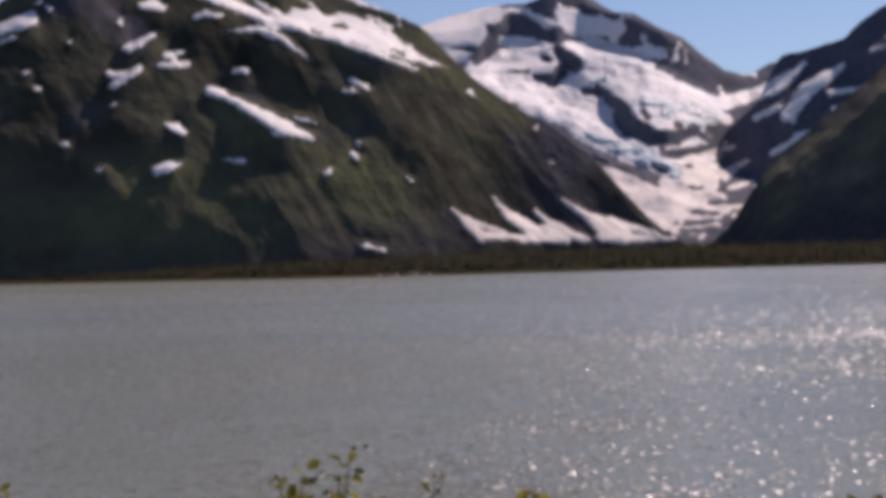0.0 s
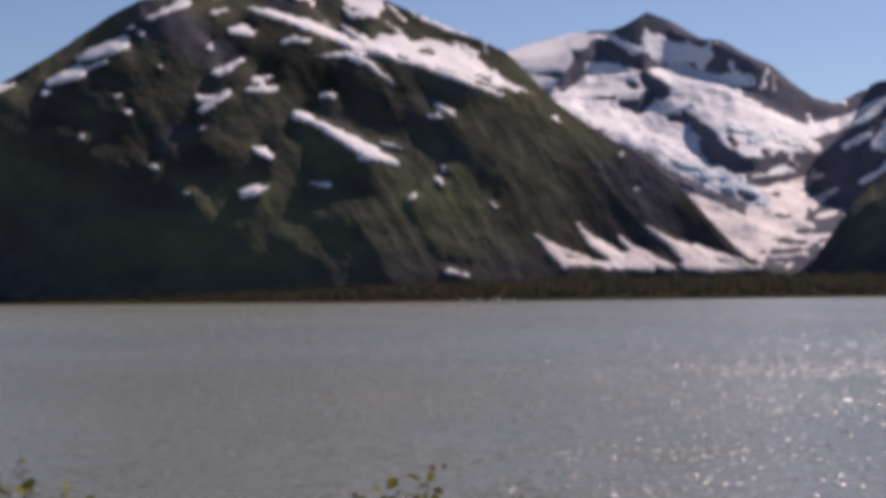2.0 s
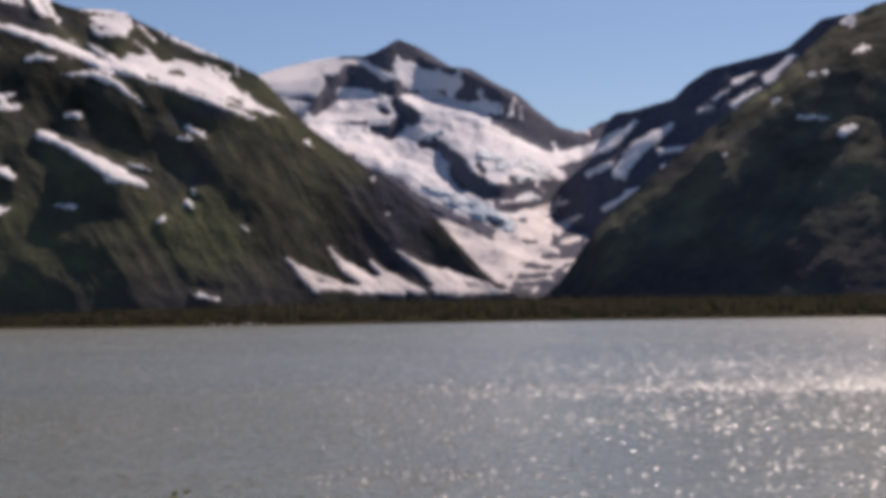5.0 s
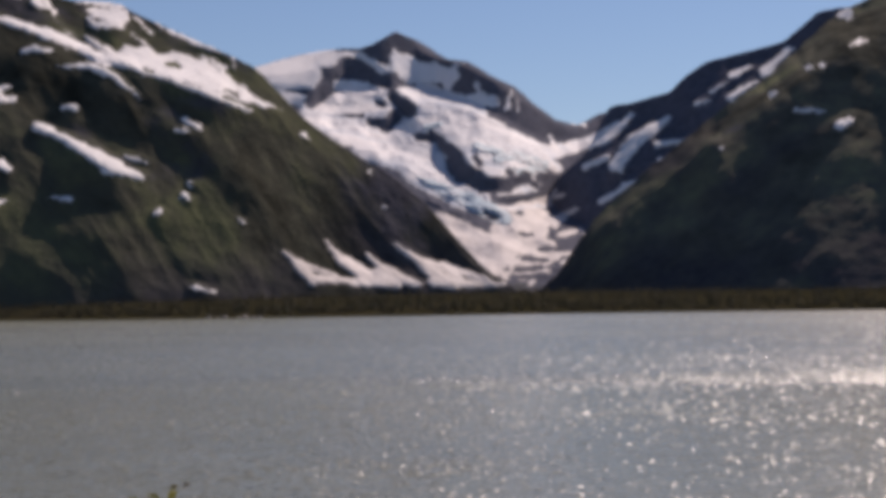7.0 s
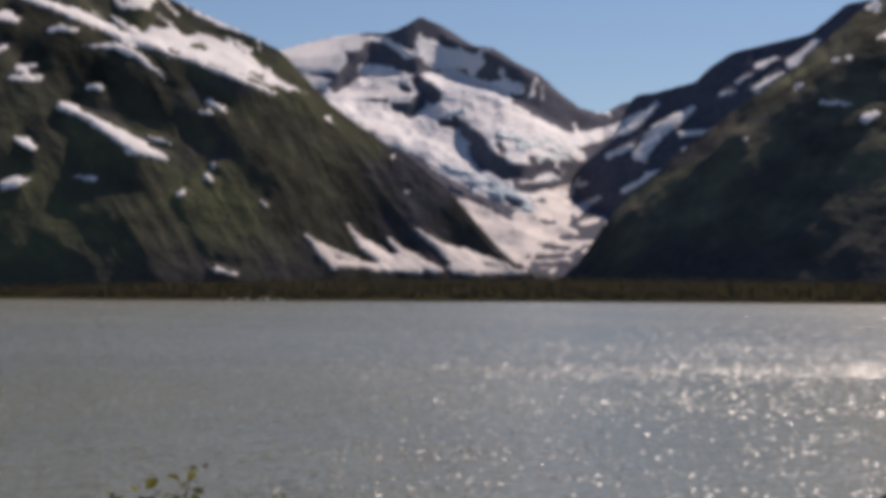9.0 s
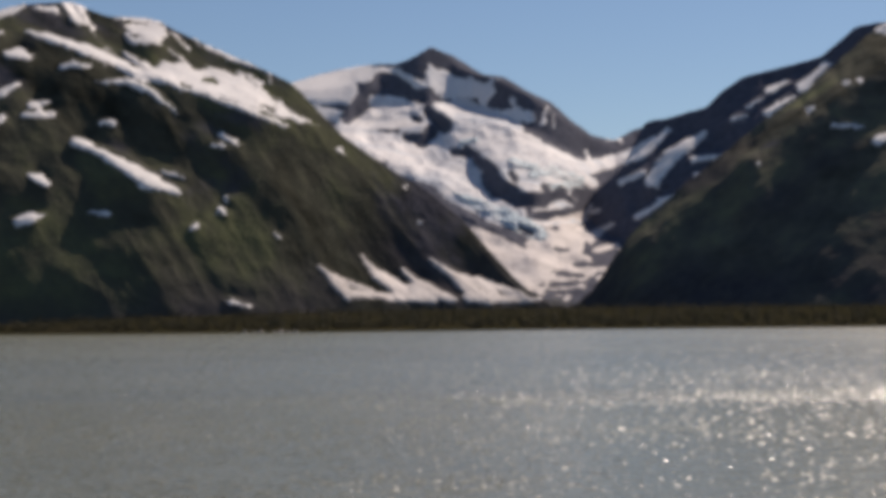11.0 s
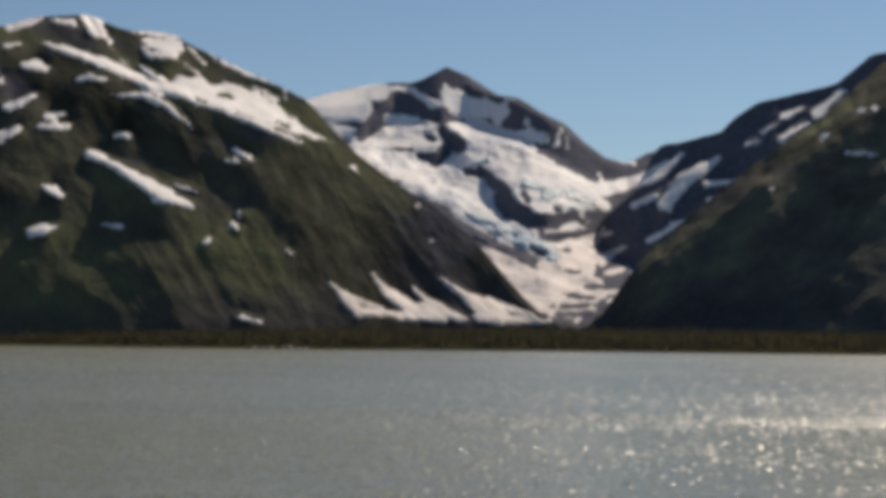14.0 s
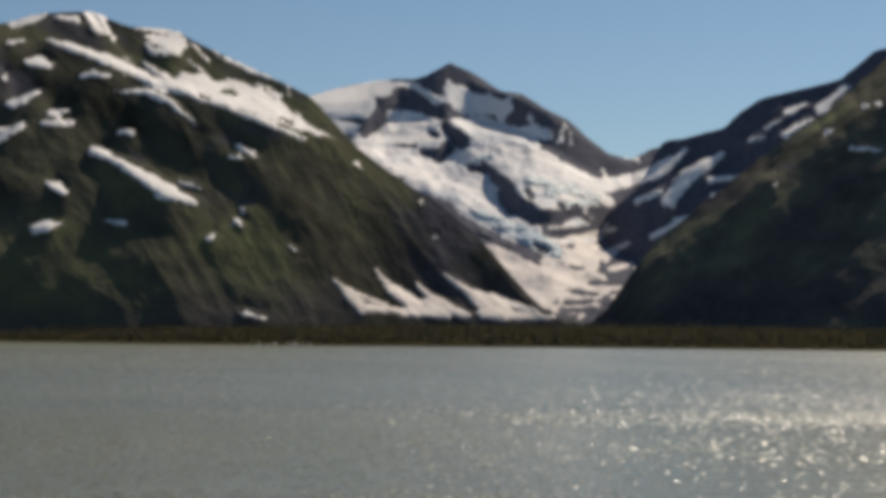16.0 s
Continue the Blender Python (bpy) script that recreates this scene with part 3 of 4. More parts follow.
ICE_ROCKS_EAST = [
    (4.03, 5.05, 4.63, 4.83, 0.20, 0.29),
    (4.22, 4.49, 4.70, 4.59, 0.29, 0.23),
    (2.47, 4.15, 3.67, 4.20, 0.17, 0.20),
    (3.68, 4.34, 4.22, 4.19, 0.14, 0.20),
    (3.48, 4.93, 3.82, 4.75, 0.11, 0.11),
    (2.74, 5.30, 2.94, 5.16, 0.09, 0.09),
    (-0.39, 4.07, 0.04, 3.88, 0.1, 0.1),
    (0.46, 3.62, 0.99, 3.47, 0.1, 0.07),
    (1.84, 3.67, 2.26, 3.45, 0.08, 0.1),
]
ICE_ROCKS = ICE_ROCKS_WEST + ICE_ROCKS_EAST
NOSE = [
    (-3.51, 9.49, -4.27, 8.65, 0.31, 0.34),
    (-4.27, 8.65, -4.92, 8.03, 0.34, 0.20),
    (-3.41, 9.53, -2.63, 9.16, 0.26, 0.26),
    (-2.64, 9.02, -1.72, 8.72, 0.29, 0.20),
    (-3.70, 9.19, -3.84, 8.85, 0.31, 0.14),
]
SPUR_SNOW_A = [
    (5.6, 6.18, 6.58, 6.47, 0.26, 0.18),
    (6.58, 6.42, 7.56, 7.38, 0.15, 0.11),
    (5.7, 5.41, 6.57, 5.77, 0.11, 0.13),
    (7.0, 5.44, 7.66, 6.4, 0.29, 0.26),
    (7.66, 6.4, 8.53, 6.93, 0.26, 0.22),
    (8.53, 6.93, 9.07, 7.24, 0.15, 0.09),
]
SPUR_SNOW_B = [
    (8.52, 6.21, 9.81, 6.36, 0.16, 0.16),
    (8.73, 5.62, 9.37, 5.72, 0.19, 0.16),
    (6.34, 4.07, 7.75, 4.88, 0.16, 0.13),
    (10.04, 7.68, 10.68, 7.88, 0.11, 0.11),
    (11.42, 7.92, 12.37, 8.52, 0.21, 0.16),
    (12.69, 8.83, 13.64, 9.74, 0.26, 0.13),
    (11.43, 8.77, 12.17, 9.06, 0.19, 0.11),
    (10.68, 8.16, 11.32, 8.56, 0.11, 0.08),
]
PATCHES_D = [
    (15.45, 10.81, 15.77, 10.83, 0.26, 0.23),
    (16.13, 9.8, 16.15, 9.78, 0.18, 0.18),
    (14.28, 8.89, 14.3, 8.87, 0.13, 0.13),
    (14.81, 8.95, 14.83, 8.93, 0.13, 0.13),
    (12.94, 7.98, 12.96, 7.95, 0.16, 0.16),
    (15.43, 6.73, 15.97, 6.94, 0.26, 0.16),
    (13.77, 7.36, 14.93, 7.28, 0.1, 0.13),
    (11.0, 6.02, 11.02, 6.0, 0.1, 0.1),
    (18.99, 10.49, 19.59, 10.32, 0.26, 0.21),
    (18.94, 9.76, 19.55, 9.6, 0.21, 0.26),
    (19.38, 8.4, 19.4, 8.38, 0.21, 0.21),
    (19.44, 7.72, 19.94, 7.58, 0.16, 0.21),
    (20.01, 8.82, 20.03, 8.8, 0.18, 0.18),
]


# ---- mountains ----
SNOW_LEFT = FIELD_LOW + FIELD_HIGH + CORNICE + STREAK + sum(PATCHES_WEST + PATCHES_MID + PATCHES_EAST + PATCHES_LOW, [])
STEEP_HOLLOWS = [(-11.6, 8.3, -8.8, 7.7, 0.45, 0.45), (-13.2, 7.5, -10.7, 6.6, 0.5, 0.5), (-10.7, 6.6, -9.3, 5.6, 0.45, 0.45), (-15.7, 8.7, -13.2, 7.9, 0.35, 0.35), (-8.2, 7.2, -6.9, 6.1, 0.35, 0.35)]
GREEN_RIM = [(6.2, 3.1, 8.6, 5.0, 0.5, 0.6), (8.6, 5.0, 11.6, 7.2, 0.6, 0.7), (11.6, 7.2, 15.5, 10.0, 0.7, 0.8), (15.5, 10.0, 19.0, 11.2, 0.8, 0.7)]
SUMMIT_FACE = [(-2.9, 9.4, -1.5, 9.9, 0.6, 0.9), (-1.5, 9.9, -1.2, 9.4, 0.8, 0.8), (-1.2, 9.5, 0.6, 8.9, 0.8, 0.5), (0.6, 9.0, 2.2, 8.2, 0.55, 0.6), (2.2, 8.2, 4.2, 6.9, 0.6, 0.45), (4.2, 6.9, 5.4, 6.65, 0.4, 0.2)]
DOME_FOOT = [(-6.6, 8.55, -5.3, 8.5, 0.16, 0.2), (-6.2, 8.1, -5.0, 7.95, 0.12, 0.15)]
BRIGHT_BASIN = [(-2.0, 8.35, 0.4, 8.1, 0.12, 0.2), (0.4, 8.1, 2.6, 7.0, 0.2, 0.2), (2.6, 6.9, 4.6, 6.1, 0.25, 0.3), (-4.0, 6.9, -1.5, 6.0, 0.3, 0.3), (-1.5, 6.0, 0.8, 4.6, 0.3, 0.25)]


def toward(base, value, weight):
    return base + (value - base) * weight


def slopes_left(az, el):
    """Steep below with green benches, easing off to the snowfields; snow lies on gentler ground."""
    s = np.interp(el, [-0.5, 0.8, 2.5, 5.0, 7.0, 8.5, 12.5], [43, 47, 46, 44, 42, 40, 38])
    s = s + np.interp(az, [-30, -20, -14, -6, 2], [15, 10, 6, 4, 2])
    east = eased((az + 19) / 6)
    s = s + 1 + 24 * (benches(az, el, 1.7, 1.0, -24, 61, 3, 0.4) * east + benches(az, el, 1.7, 0.9, 14, 62, 3, 0.4) * (1 - east)) + 8 * benches(az, el, 0.45, 0.35, -10, 63)
    s = s + 9 * eased((reach(az, el, STEEP_HOLLOWS) + 0.35) / 0.6)
    s = toward(s, 23, eased((reach(az, el, SNOW_LEFT) + 0.12) / 0.22))
    return toward(s, 23, eased((reach(az, el, FAN_A + FAN_B + FAN_C) + 0.15) / 0.3))


def slopes_right(az, el):
    s = 37 + 15 * benches(az, el, 1.8, 1.0, 22, 71, 3, 0.45) + 13 * benches(az, el, 0.6, 0.4, 50, 73)
    s = toward(s, s - 17, eased((reach(az, el, GREEN_RIM) + 0.4) / 0.9)) - 5 * eased((4.5 - el) / 3)
    s = toward(s, 27, eased((1.0 - el) / 0.8))
    return toward(s, 25, eased((reach(az, el, PATCHES_D) + 0.12) / 0.22))


def slopes_spur(az, el):
    s = 44 + 10 * benches(az, el, 1.6, 0.5, 42, 81)
    s = toward(s, 21, eased((reach(az, el, VALLEY) + 0.02) / 0.15))
    return toward(s, 19, eased((reach(az, el, SPUR_SNOW_A + SPUR_SNOW_B) + 0.10) / 0.18))


def slopes_peak(az, el):
    """Gentle glacier, steep rock faces and islands, and a stepped icefall."""
    s = np.interp(el, [0, 3.5, 5, 8, 11], [15, 17, 21, 20, 22]) + 10 * benches(az, el, 1.3, 0.36, -14, 91) + 7 * benches(az, el, 0.5, 0.22, -35, 92)
    s = toward(s, 24 + 13 * benches(az, el, 0.8, 0.25, -20, 93), eased((reach(az, el, ICEFALL) + 0.1) / 0.25))
    s = toward(s, s - 5, eased((reach(az, el, BRIGHT_BASIN) + 0.2) / 0.35))
    s = toward(s, 11, eased((az - 3.6) / 1.0) * eased((5.2 - el) / 1.0))
    s = toward(s, 20, eased((reach(az, el, DOME[2:]) + 0.05) / 0.3))
    s = toward(s, 12, eased((reach(az, el, DOME[:2]) + 0.05) / 0.3))
    s = toward(s, 26, eased((reach(az, el, DOME_FOOT) + 0.15) / 0.25))
    s = toward(s, 33, eased((reach(az, el, [(-4.2, 7.95, -2.3, 8.2, 0.2, 0.2)]) + 0.1) / 0.25))
    s = toward(s, 52 + 8 * benches(az, el, 0.5, 0.5, 60, 94), eased((reach(az, el, SUMMIT_FACE) + 0.05) / 0.25))
    s = toward(s, 45, eased((reach(az, el, APRON + NOSE_SNOW) + 0.1) / 0.25))
    return toward(s, 58, eased((reach(az, el, NOSE + ICE_ROCKS) + 0.05) / 0.2))


left = mountain((-46, 3.6), 0.06, 240,
                [(-46, 2.5), (-36, 5.0), (-30, 6.6), (-26.4, 7.97), (-24.4, 9.2), (-22.3, 10.7), (-21.2, 11.28), (-19.5, 11.5), (-18.4, 11.57), (-17.4, 12.0),
                 (-15.5, 12.2), (-14.9, 11.97), (-14.0, 11.7), (-12.3, 11.65), (-11.7, 11.35), (-9.5, 10.4), (-8.1, 9.84), (-7.0, 9.3), (-5.24, 7.44),
                 (-3.5, 6.2), (-1.8, 5.18), (-0.5, 4.07), (0.55, 2.85), (1.8, 1.45), (2.6, 0.95), (3.6, 0.2)],
                [(-46, 1100), (-18, 1065), (-13, 1090), (-8, 1165), (-4, 1260), (3.6, 1420)], -4, slopes_left, [(420, 4), (150, 3)], 0.3, 3, stiff=0.3)
tagged(sheet("mountain_left", left["p"], MAT_LEFT), "steep dark mountain with green scrub, gullies and bare rock ribs", "mountain", kind="structure")
right = mountain((3.2, 44), 0.06, 210,
                 [(3.2, 0.1), (4.35, 0.87), (5.0, 1.63), (5.7, 2.72), (6.55, 3.81), (7.2, 4.34), (8.3, 5.31), (9.6, 6.36), (10.5, 7.05), (11.5, 7.8),
                  (12.4, 8.3), (13.9, 9.6), (15.4, 10.85), (16.5, 11.3), (17.8, 11.65), (20.3, 12.2), (24, 12.6), (32, 9), (44, 4)],
                 [(3.2, 1860), (7, 1600), (14, 1470), (44, 1450)], -4, slopes_right, [(700, 8), (200, 7)], -0.45, 11, jag=0.13)
tagged(sheet("mountain_right", right["p"], MAT_RIGHT), "steep mountainside covered in dark green alder scrub", "mountain", kind="structure")
spur = mountain((3.4, 24), 0.06, 180,
                [(3.4, 2.0), (3.8, 3.0), (4.16, 3.96), (4.59, 4.9), (5.22, 5.46), (5.85, 5.95), (6.3, 6.9), (6.6, 7.6), (6.8, 7.72), (7.46, 7.81), (8.5, 8.07), (9.1, 8.21), (9.6, 8.73), (10.5, 9.3),
                 (12, 9.6), (13.4, 9.9), (14.1, 10.45), (14.7, 10.94), (15.5, 11.05), (24, 11)],
                [(3.4, 3350), (5, 3100), (7, 3000), (24, 2700)], 60, slopes_spur, [(280, 12), (110, 6)], -0.6, 17, blur=0.15)
tagged(sheet("mountain_spur", spur["p"], MAT_SPUR), "bare grey rock spur, tinted blue as by haze, with snow gullies behind the green slope", "mountain", kind="structure")
peak = mountain((-13, 11), 0.05, 260,
                [(-13, 8.2), (-7.1, 9.35), (-5.55, 9.81), (-3.8, 10.1), (-2.9, 10.11), (-2.4, 10.32), (-1.6, 10.75), (-0.7, 10.39), (0.45, 9.66), (1.22, 9.59), (2.2, 8.99),
                 (3.1, 8.55), (3.75, 7.95), (4.6, 7.28), (5.5, 7.03), (5.85, 7.18), (6.15, 7.4), (6.6, 7.5), (7.2, 7.2), (11, 5)],
                [(-13, 2400), (11, 2350)], 8, slopes_peak, [(420, 5), (160, 3)], 0.3, 23, blur=0.12, stiff=0.15)
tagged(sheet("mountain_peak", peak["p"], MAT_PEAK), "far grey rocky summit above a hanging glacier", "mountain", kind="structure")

# ---- snow and ice ----
tagged(snow("snowfield", left, FIELD_LOW, MAT_SNOW, FIELD_ROCKS, seed=2, ragged=0.16, grain=6.0, lean=-27,
            arms=[("upper_arm", (0, 1, 2, 3, 4)), ("snow_body", (5, 6, 7, 8, 9, 10, 11, 15, 17, 19, 20)), ("lower_arm", (12, 13, 14)), ("gully_tongue", (16,)), ("hanging_tongue", (18,))]), "long bright snowfield with ragged arms below the ridge", "snowfield")
tagged(snow("snowfield", left, FIELD_HIGH, MAT_SNOW, seed=3, ragged=0.17, grain=6.0, lean=-27,
            arms=[("ridge_drift", (0, 1, 2, 3)), ("crest_drift", (4, 5)), ("snow_body", (6, 7, 8)), ("gully_tongue", (9,)), ("snow_spot", (10,))]), "broken white snowfield among rocks near the ridge", "snowfield")
tagged(snow("snow_cornice", left, CORNICE, MAT_SNOW, seed=4, grain=4.0, lean=-27), "thin white snow along the mountain's ridge", "snow")
tagged(snow("snow_streak", left, STREAK, MAT_SNOW, seed=5, grain=6.0, ragged=0.13, lean=-30), "long diagonal streak of snow in a gully", "snow patch")
shape_rng = random.Random(3)


def uneven(stroke):
    """The stroke with one or two lobes on its sides, so that no patch is a plain bar."""
    a0, e0, a1, e1, w0, w1 = stroke
    flip = shape_rng.random() < 0.5
    thin = shape_rng.uniform(0.2, 0.5)
    out = [(a0, e0, a1, e1, w0 * (thin if flip else 0.85), w1 * (0.85 if flip else thin))]
    w = 0.5 * (w0 + w1)
    for _ in range(4):
        t = shape_rng.uniform(0.05, 0.95)
        a, e = a0 + t * (a1 - a0), e0 + t * (e1 - e0)
        da, de = shape_rng.uniform(-2.2, 2.2) * w, shape_rng.uniform(-1.2, 1.2) * w
        out.append((a, e, a + da, e + de, w * shape_rng.uniform(0.4, 0.8), w * 0.12))
    return out


def patch_label(stroke, where):
    long = math.hypot(stroke[2] - stroke[0], stroke[3] - stroke[1]) > 0.6
    return ("elongated ragged snow patch " if long else "small white snow patch ") + where


for k, strokes in enumerate(PATCHES_WEST + PATCHES_MID + PATCHES_EAST + PATCHES_LOW):
    tagged(snow("snow_patch", left, strokes if len(strokes) > 1 else uneven(strokes[0]), MAT_SNOW, seed=30 + k, thick=0.45, grain=7.0, ragged=0.12,
                lean=-25 if strokes[0][0] > -18 else 20, whole=True), patch_label(strokes[0], "on the dark scrub slope"), "snow patch", "snow patches")
for k, fan in enumerate((FAN_A, FAN_B, FAN_C)):
    tagged(snow("avalanche_fan", left, fan, MAT_DIRTY, seed=80 + k, ragged=0.09, grain=4.5, lean=-32), "pointed fan of dusty pinkish avalanche snow at the slope's foot", "snow", "avalanche fans")
tagged(snow("valley_snow", peak, VALLEY, MAT_DIRTY, VALLEY_ROCKS, seed=90, ragged=0.10, grain=5.0, lean=12), "broad tongue of dusty pinkish snow in the valley floor", "snowfield")
glacier = tagged(new("glacier"), "white glacier with a bluish crevassed icefall between rock islands", "glacier")
tagged(snow("snow_dome", peak, DOME, MAT_SNOW, NOSE, seed=92, ragged=0.08), "smooth white snow dome beside the rocky summit", "snowfield")
tagged(snow("summit_snow", peak, APRON, MAT_SHADE, seed=93, ragged=0.17, grain=5.0, lean=-60, thick=1.6), "shaded snow apron on the summit's rock face", "snow")
tagged(snow("summit_snow", peak, NOSE_SNOW, MAT_SHADE, seed=98, ragged=0.13, grain=5.0, thick=1.6), "shaded snow hollow under a rocky shoulder", "snow")
tagged(snow("summit_snow", peak, RIDGE_SNOW, MAT_SHADE, seed=99, ragged=0.2, grain=6.0, lean=70, thick=1.6), "thin couloirs of shaded snow in the ridge's rock", "snow")
tagged(snow("upper_basin", peak, BASIN + SERACS, MAT_NEVE, ICE_ROCKS + NOSE, seed=94, rough=2.0, ragged=0.09, grain=4.5), "white upper glacier, broken by crevasses and rock islands").parent = glacier
for k, (name, strokes, label) in enumerate((("icefall", [ICEFALL[0], ICEFALL[1], ICEFALL[6]], "long tongue of crevassed blue ice above the valley snow"),
                                           ("serac_wall", ICEFALL[2:6], "arched wall of blue ice above the rock band"), ("ice_step", ICEFALL[7:], "small bluish ice step"))):
    tagged(snow(name, peak, strokes, MAT_ICE, ICE_ROCKS, seed=95 + k, rough=6.0, thick=3.0, ragged=0.11, grain=4.5, whole=True), label).parent = glacier
tagged(snow("valley_snow", spur, VALLEY, MAT_DIRTY, VALLEY_ROCKS, seed=90, ragged=0.10, grain=5.0, lean=12), "dusty pinkish snow lapping up the foot of the rock spur", "snowfield")
tagged(snow("col_snow", spur, BASIN + SERACS, MAT_NEVE, ICE_ROCKS, seed=94, ragged=0.09, grain=4.5), "white snow of the col beside the rock spur", "snow")
tagged(snow("gully_snow", spur, SPUR_SNOW_A, MAT_SNOW, seed=97, ragged=0.13, grain=4.5, lean=38), "branching snow in the gullies of the rock spur", "snow")
for k, stroke in enumerate(SPUR_SNOW_B):
    tagged(snow("snow_patch", spur, uneven(stroke), MAT_SNOW, seed=100 + k, ragged=0.12, grain=4.5, lean=38, whole=True), "bright slanting strip of snow on bare rock", "snow patch", "snow patches")
for k, stroke in enumerate(PATCHES_D):
    tagged(snow("snow_patch", right, uneven(stroke), MAT_SNOW, seed=120 + k, thick=0.45, grain=8.0, ragged=0.12, lean=8, whole=True), patch_label(stroke, "high on the green slope"), "snow patch", "snow patches")

# ---- ground ----
m, nt, b = material("moss_and_gravel")
p = position(nt)
far = ramp(nt, fractal(nt, p, 0.03, 8, 0.7), [(0.35, (0.018, 0.019, 0.009)), (0.5, (0.032, 0.030, 0.015)), (0.7, (0.07, 0.058, 0.035))])
near = ramp(nt, fractal(nt, p, 3.0, 8, 0.7), [(0.35, (0.012, 0.012, 0.006)), (0.6, (0.034, 0.03, 0.018))])
nt.links.new(blend(nt, fractal(nt, p, 0.4, 3), far, near), b.inputs["Base Color"])
b.inputs["Roughness"].default_value = 0.95
b.inputs["Specular IOR Level"].default_value = 0.0
relief(nt, b, fractal(nt, p, 1.5, 8, 0.7), 0.6, 0.3)
MAT_GROUND = m


def shore_line(az):
    """The far shore's distance at each bearing."""
    return smooth_line(az, [(-40, 1050), (-28, 1050), (-20, 950), (-13, 810), (-3, 860), (4, 930), (13, 1000), (40, 1000)], 2.0) - 8 * octaves(np.stack([az / 5, az * 0, az * 0], -1), 4, 5)


def ground_height(az, r):
    """The bank, the lake bed and the foreland that rises gently beyond the lake."""
    d = r - shore_line(az)
    ahead = np.interp(r + 0 * az, [0, 5, 7.5, 12, 40, 300, 900], [2.55, 2.5, 1.9, -0.4, -3, -8, -6])
    beyond = np.interp(d, [-90, -10, 0, 15, 100, 500, 1400, 3500, 8000], [-6, -0.5, 0, 0.8, 4, 19, 28, 30, 30])
    front = np.where(d < -90, ahead, beyond)
    behind = np.interp(r + 0 * az, [0, 20, 200, 9000], [2.55, 2.9, 10, 60])
    t = np.clip((np.abs(az) - 75) / 25, 0, 1)
    t = t * t * (3 - 2 * t)
    return front * (1 - t) + behind * t


gaz = np.concatenate([np.linspace(-180, -34, 50)[:-1], np.arange(-34, 34, 0.25), np.linspace(34, 180, 50)])
gr = np.concatenate([[0.0, 1], np.arange(2, 14, 0.5), np.geomspace(14, 690, 30), np.arange(695, 1300, 5), np.geomspace(1305, 2700, 40), [3200, 4000, 6000, 9000]])
GA, GR = np.meshgrid(gaz, gr, indexing="ij")
gz = ground_height(GA, GR)
gz = gz + np.where(GR < 14, 0.06, 0.5) * octaves(np.stack([GR * np.sin(np.radians(GA)), GR * np.cos(np.radians(GA)), GA * 0], -1) / np.where(GR < 14, 0.8, 30)[..., None], 3, 8) * (GR > 1)
tagged(sheet("ground", np.stack([GR * np.sin(np.radians(GA)), GR * np.cos(np.radians(GA)), gz], -1), MAT_GROUND),
       "mossy bank and low foreland of gravel and brush", "ground", kind="structure")

# ---- lake ----
m, nt, b = material("milky_glacier_water")
p = position(nt)
nt.links.new(ramp(nt, fractal(nt, p, 0.012, 4), [(0.35, (0.146, 0.154, 0.116)), (0.65, (0.214, 0.219, 0.164))]), b.inputs["Base Color"])
b.inputs["Roughness"].default_value = 0.21
b.inputs["IOR"].default_value = 1.33
w1 = fractal(nt, position(nt, (0.5, 1.0, 1.0)), 1.6, 3, 0.5, 0.4)
w2 = fractal(nt, position(nt, (0.7, 1.0, 1.0)), 0.4, 3, 0.5)
waves = node(nt, "ShaderNodeBump", Strength=0.45, Distance=0.07)
nt.links.new(sums(nt, w1, sums(nt, w2, 1.4, "MULTIPLY")), waves.inputs["Height"])


def vector_math(op, a, b):
    n = nt.nodes.new("ShaderNodeVectorMath")
    n.operation = op
    for k, v in enumerate((a, b)):
        if isinstance(v, tuple):
            n.inputs[k].default_value = v
        elif v is not None:
            nt.links.new(v, n.inputs["Scale" if op == "SCALE" and k else k])
    return n.outputs[0]


sep = nt.nodes.new("ShaderNodeSeparateXYZ")
nt.links.new(p, sep.inputs[0])


def over_y(stops, span):
    return ramp(nt, sums(nt, sep.outputs[1], 1.0 / span, "MULTIPLY"), stops)


ripple = sums(nt, fractal(nt, position(nt, (0.3, 1.0, 1.0)), 0.09, 3), 0.12, "MULTIPLY")
row = nt.nodes.new("ShaderNodeMath")
row.operation = "ADD"
nt.links.new(sums(nt, fractal(nt, position(nt, (0.2, 0.6, 1.0)), 0.12, 4), 0.22, "MULTIPLY"), row.inputs[0])
nt.links.new(sums(nt, sep.outputs[1], 0.008, "MULTIPLY"), row.inputs[1])
gust = sums(nt, ripple, ramp(nt, row.outputs[0], [(0.74, (0, 0, 0)), (0.77, (0.21, 0.21, 0.21)), (0.83, (0.21, 0.21, 0.21)), (0.87, (0.05, 0.05, 0.05)), (1.0, (0.05, 0.05, 0.05))]))
gust = sums(nt, gust, over_y([(0.3, (0.13, 0.13, 0.13)), (0.7, (0.11, 0.11, 0.11)), (1.0, (0.07, 0.07, 0.07))], 100), "SUBTRACT")


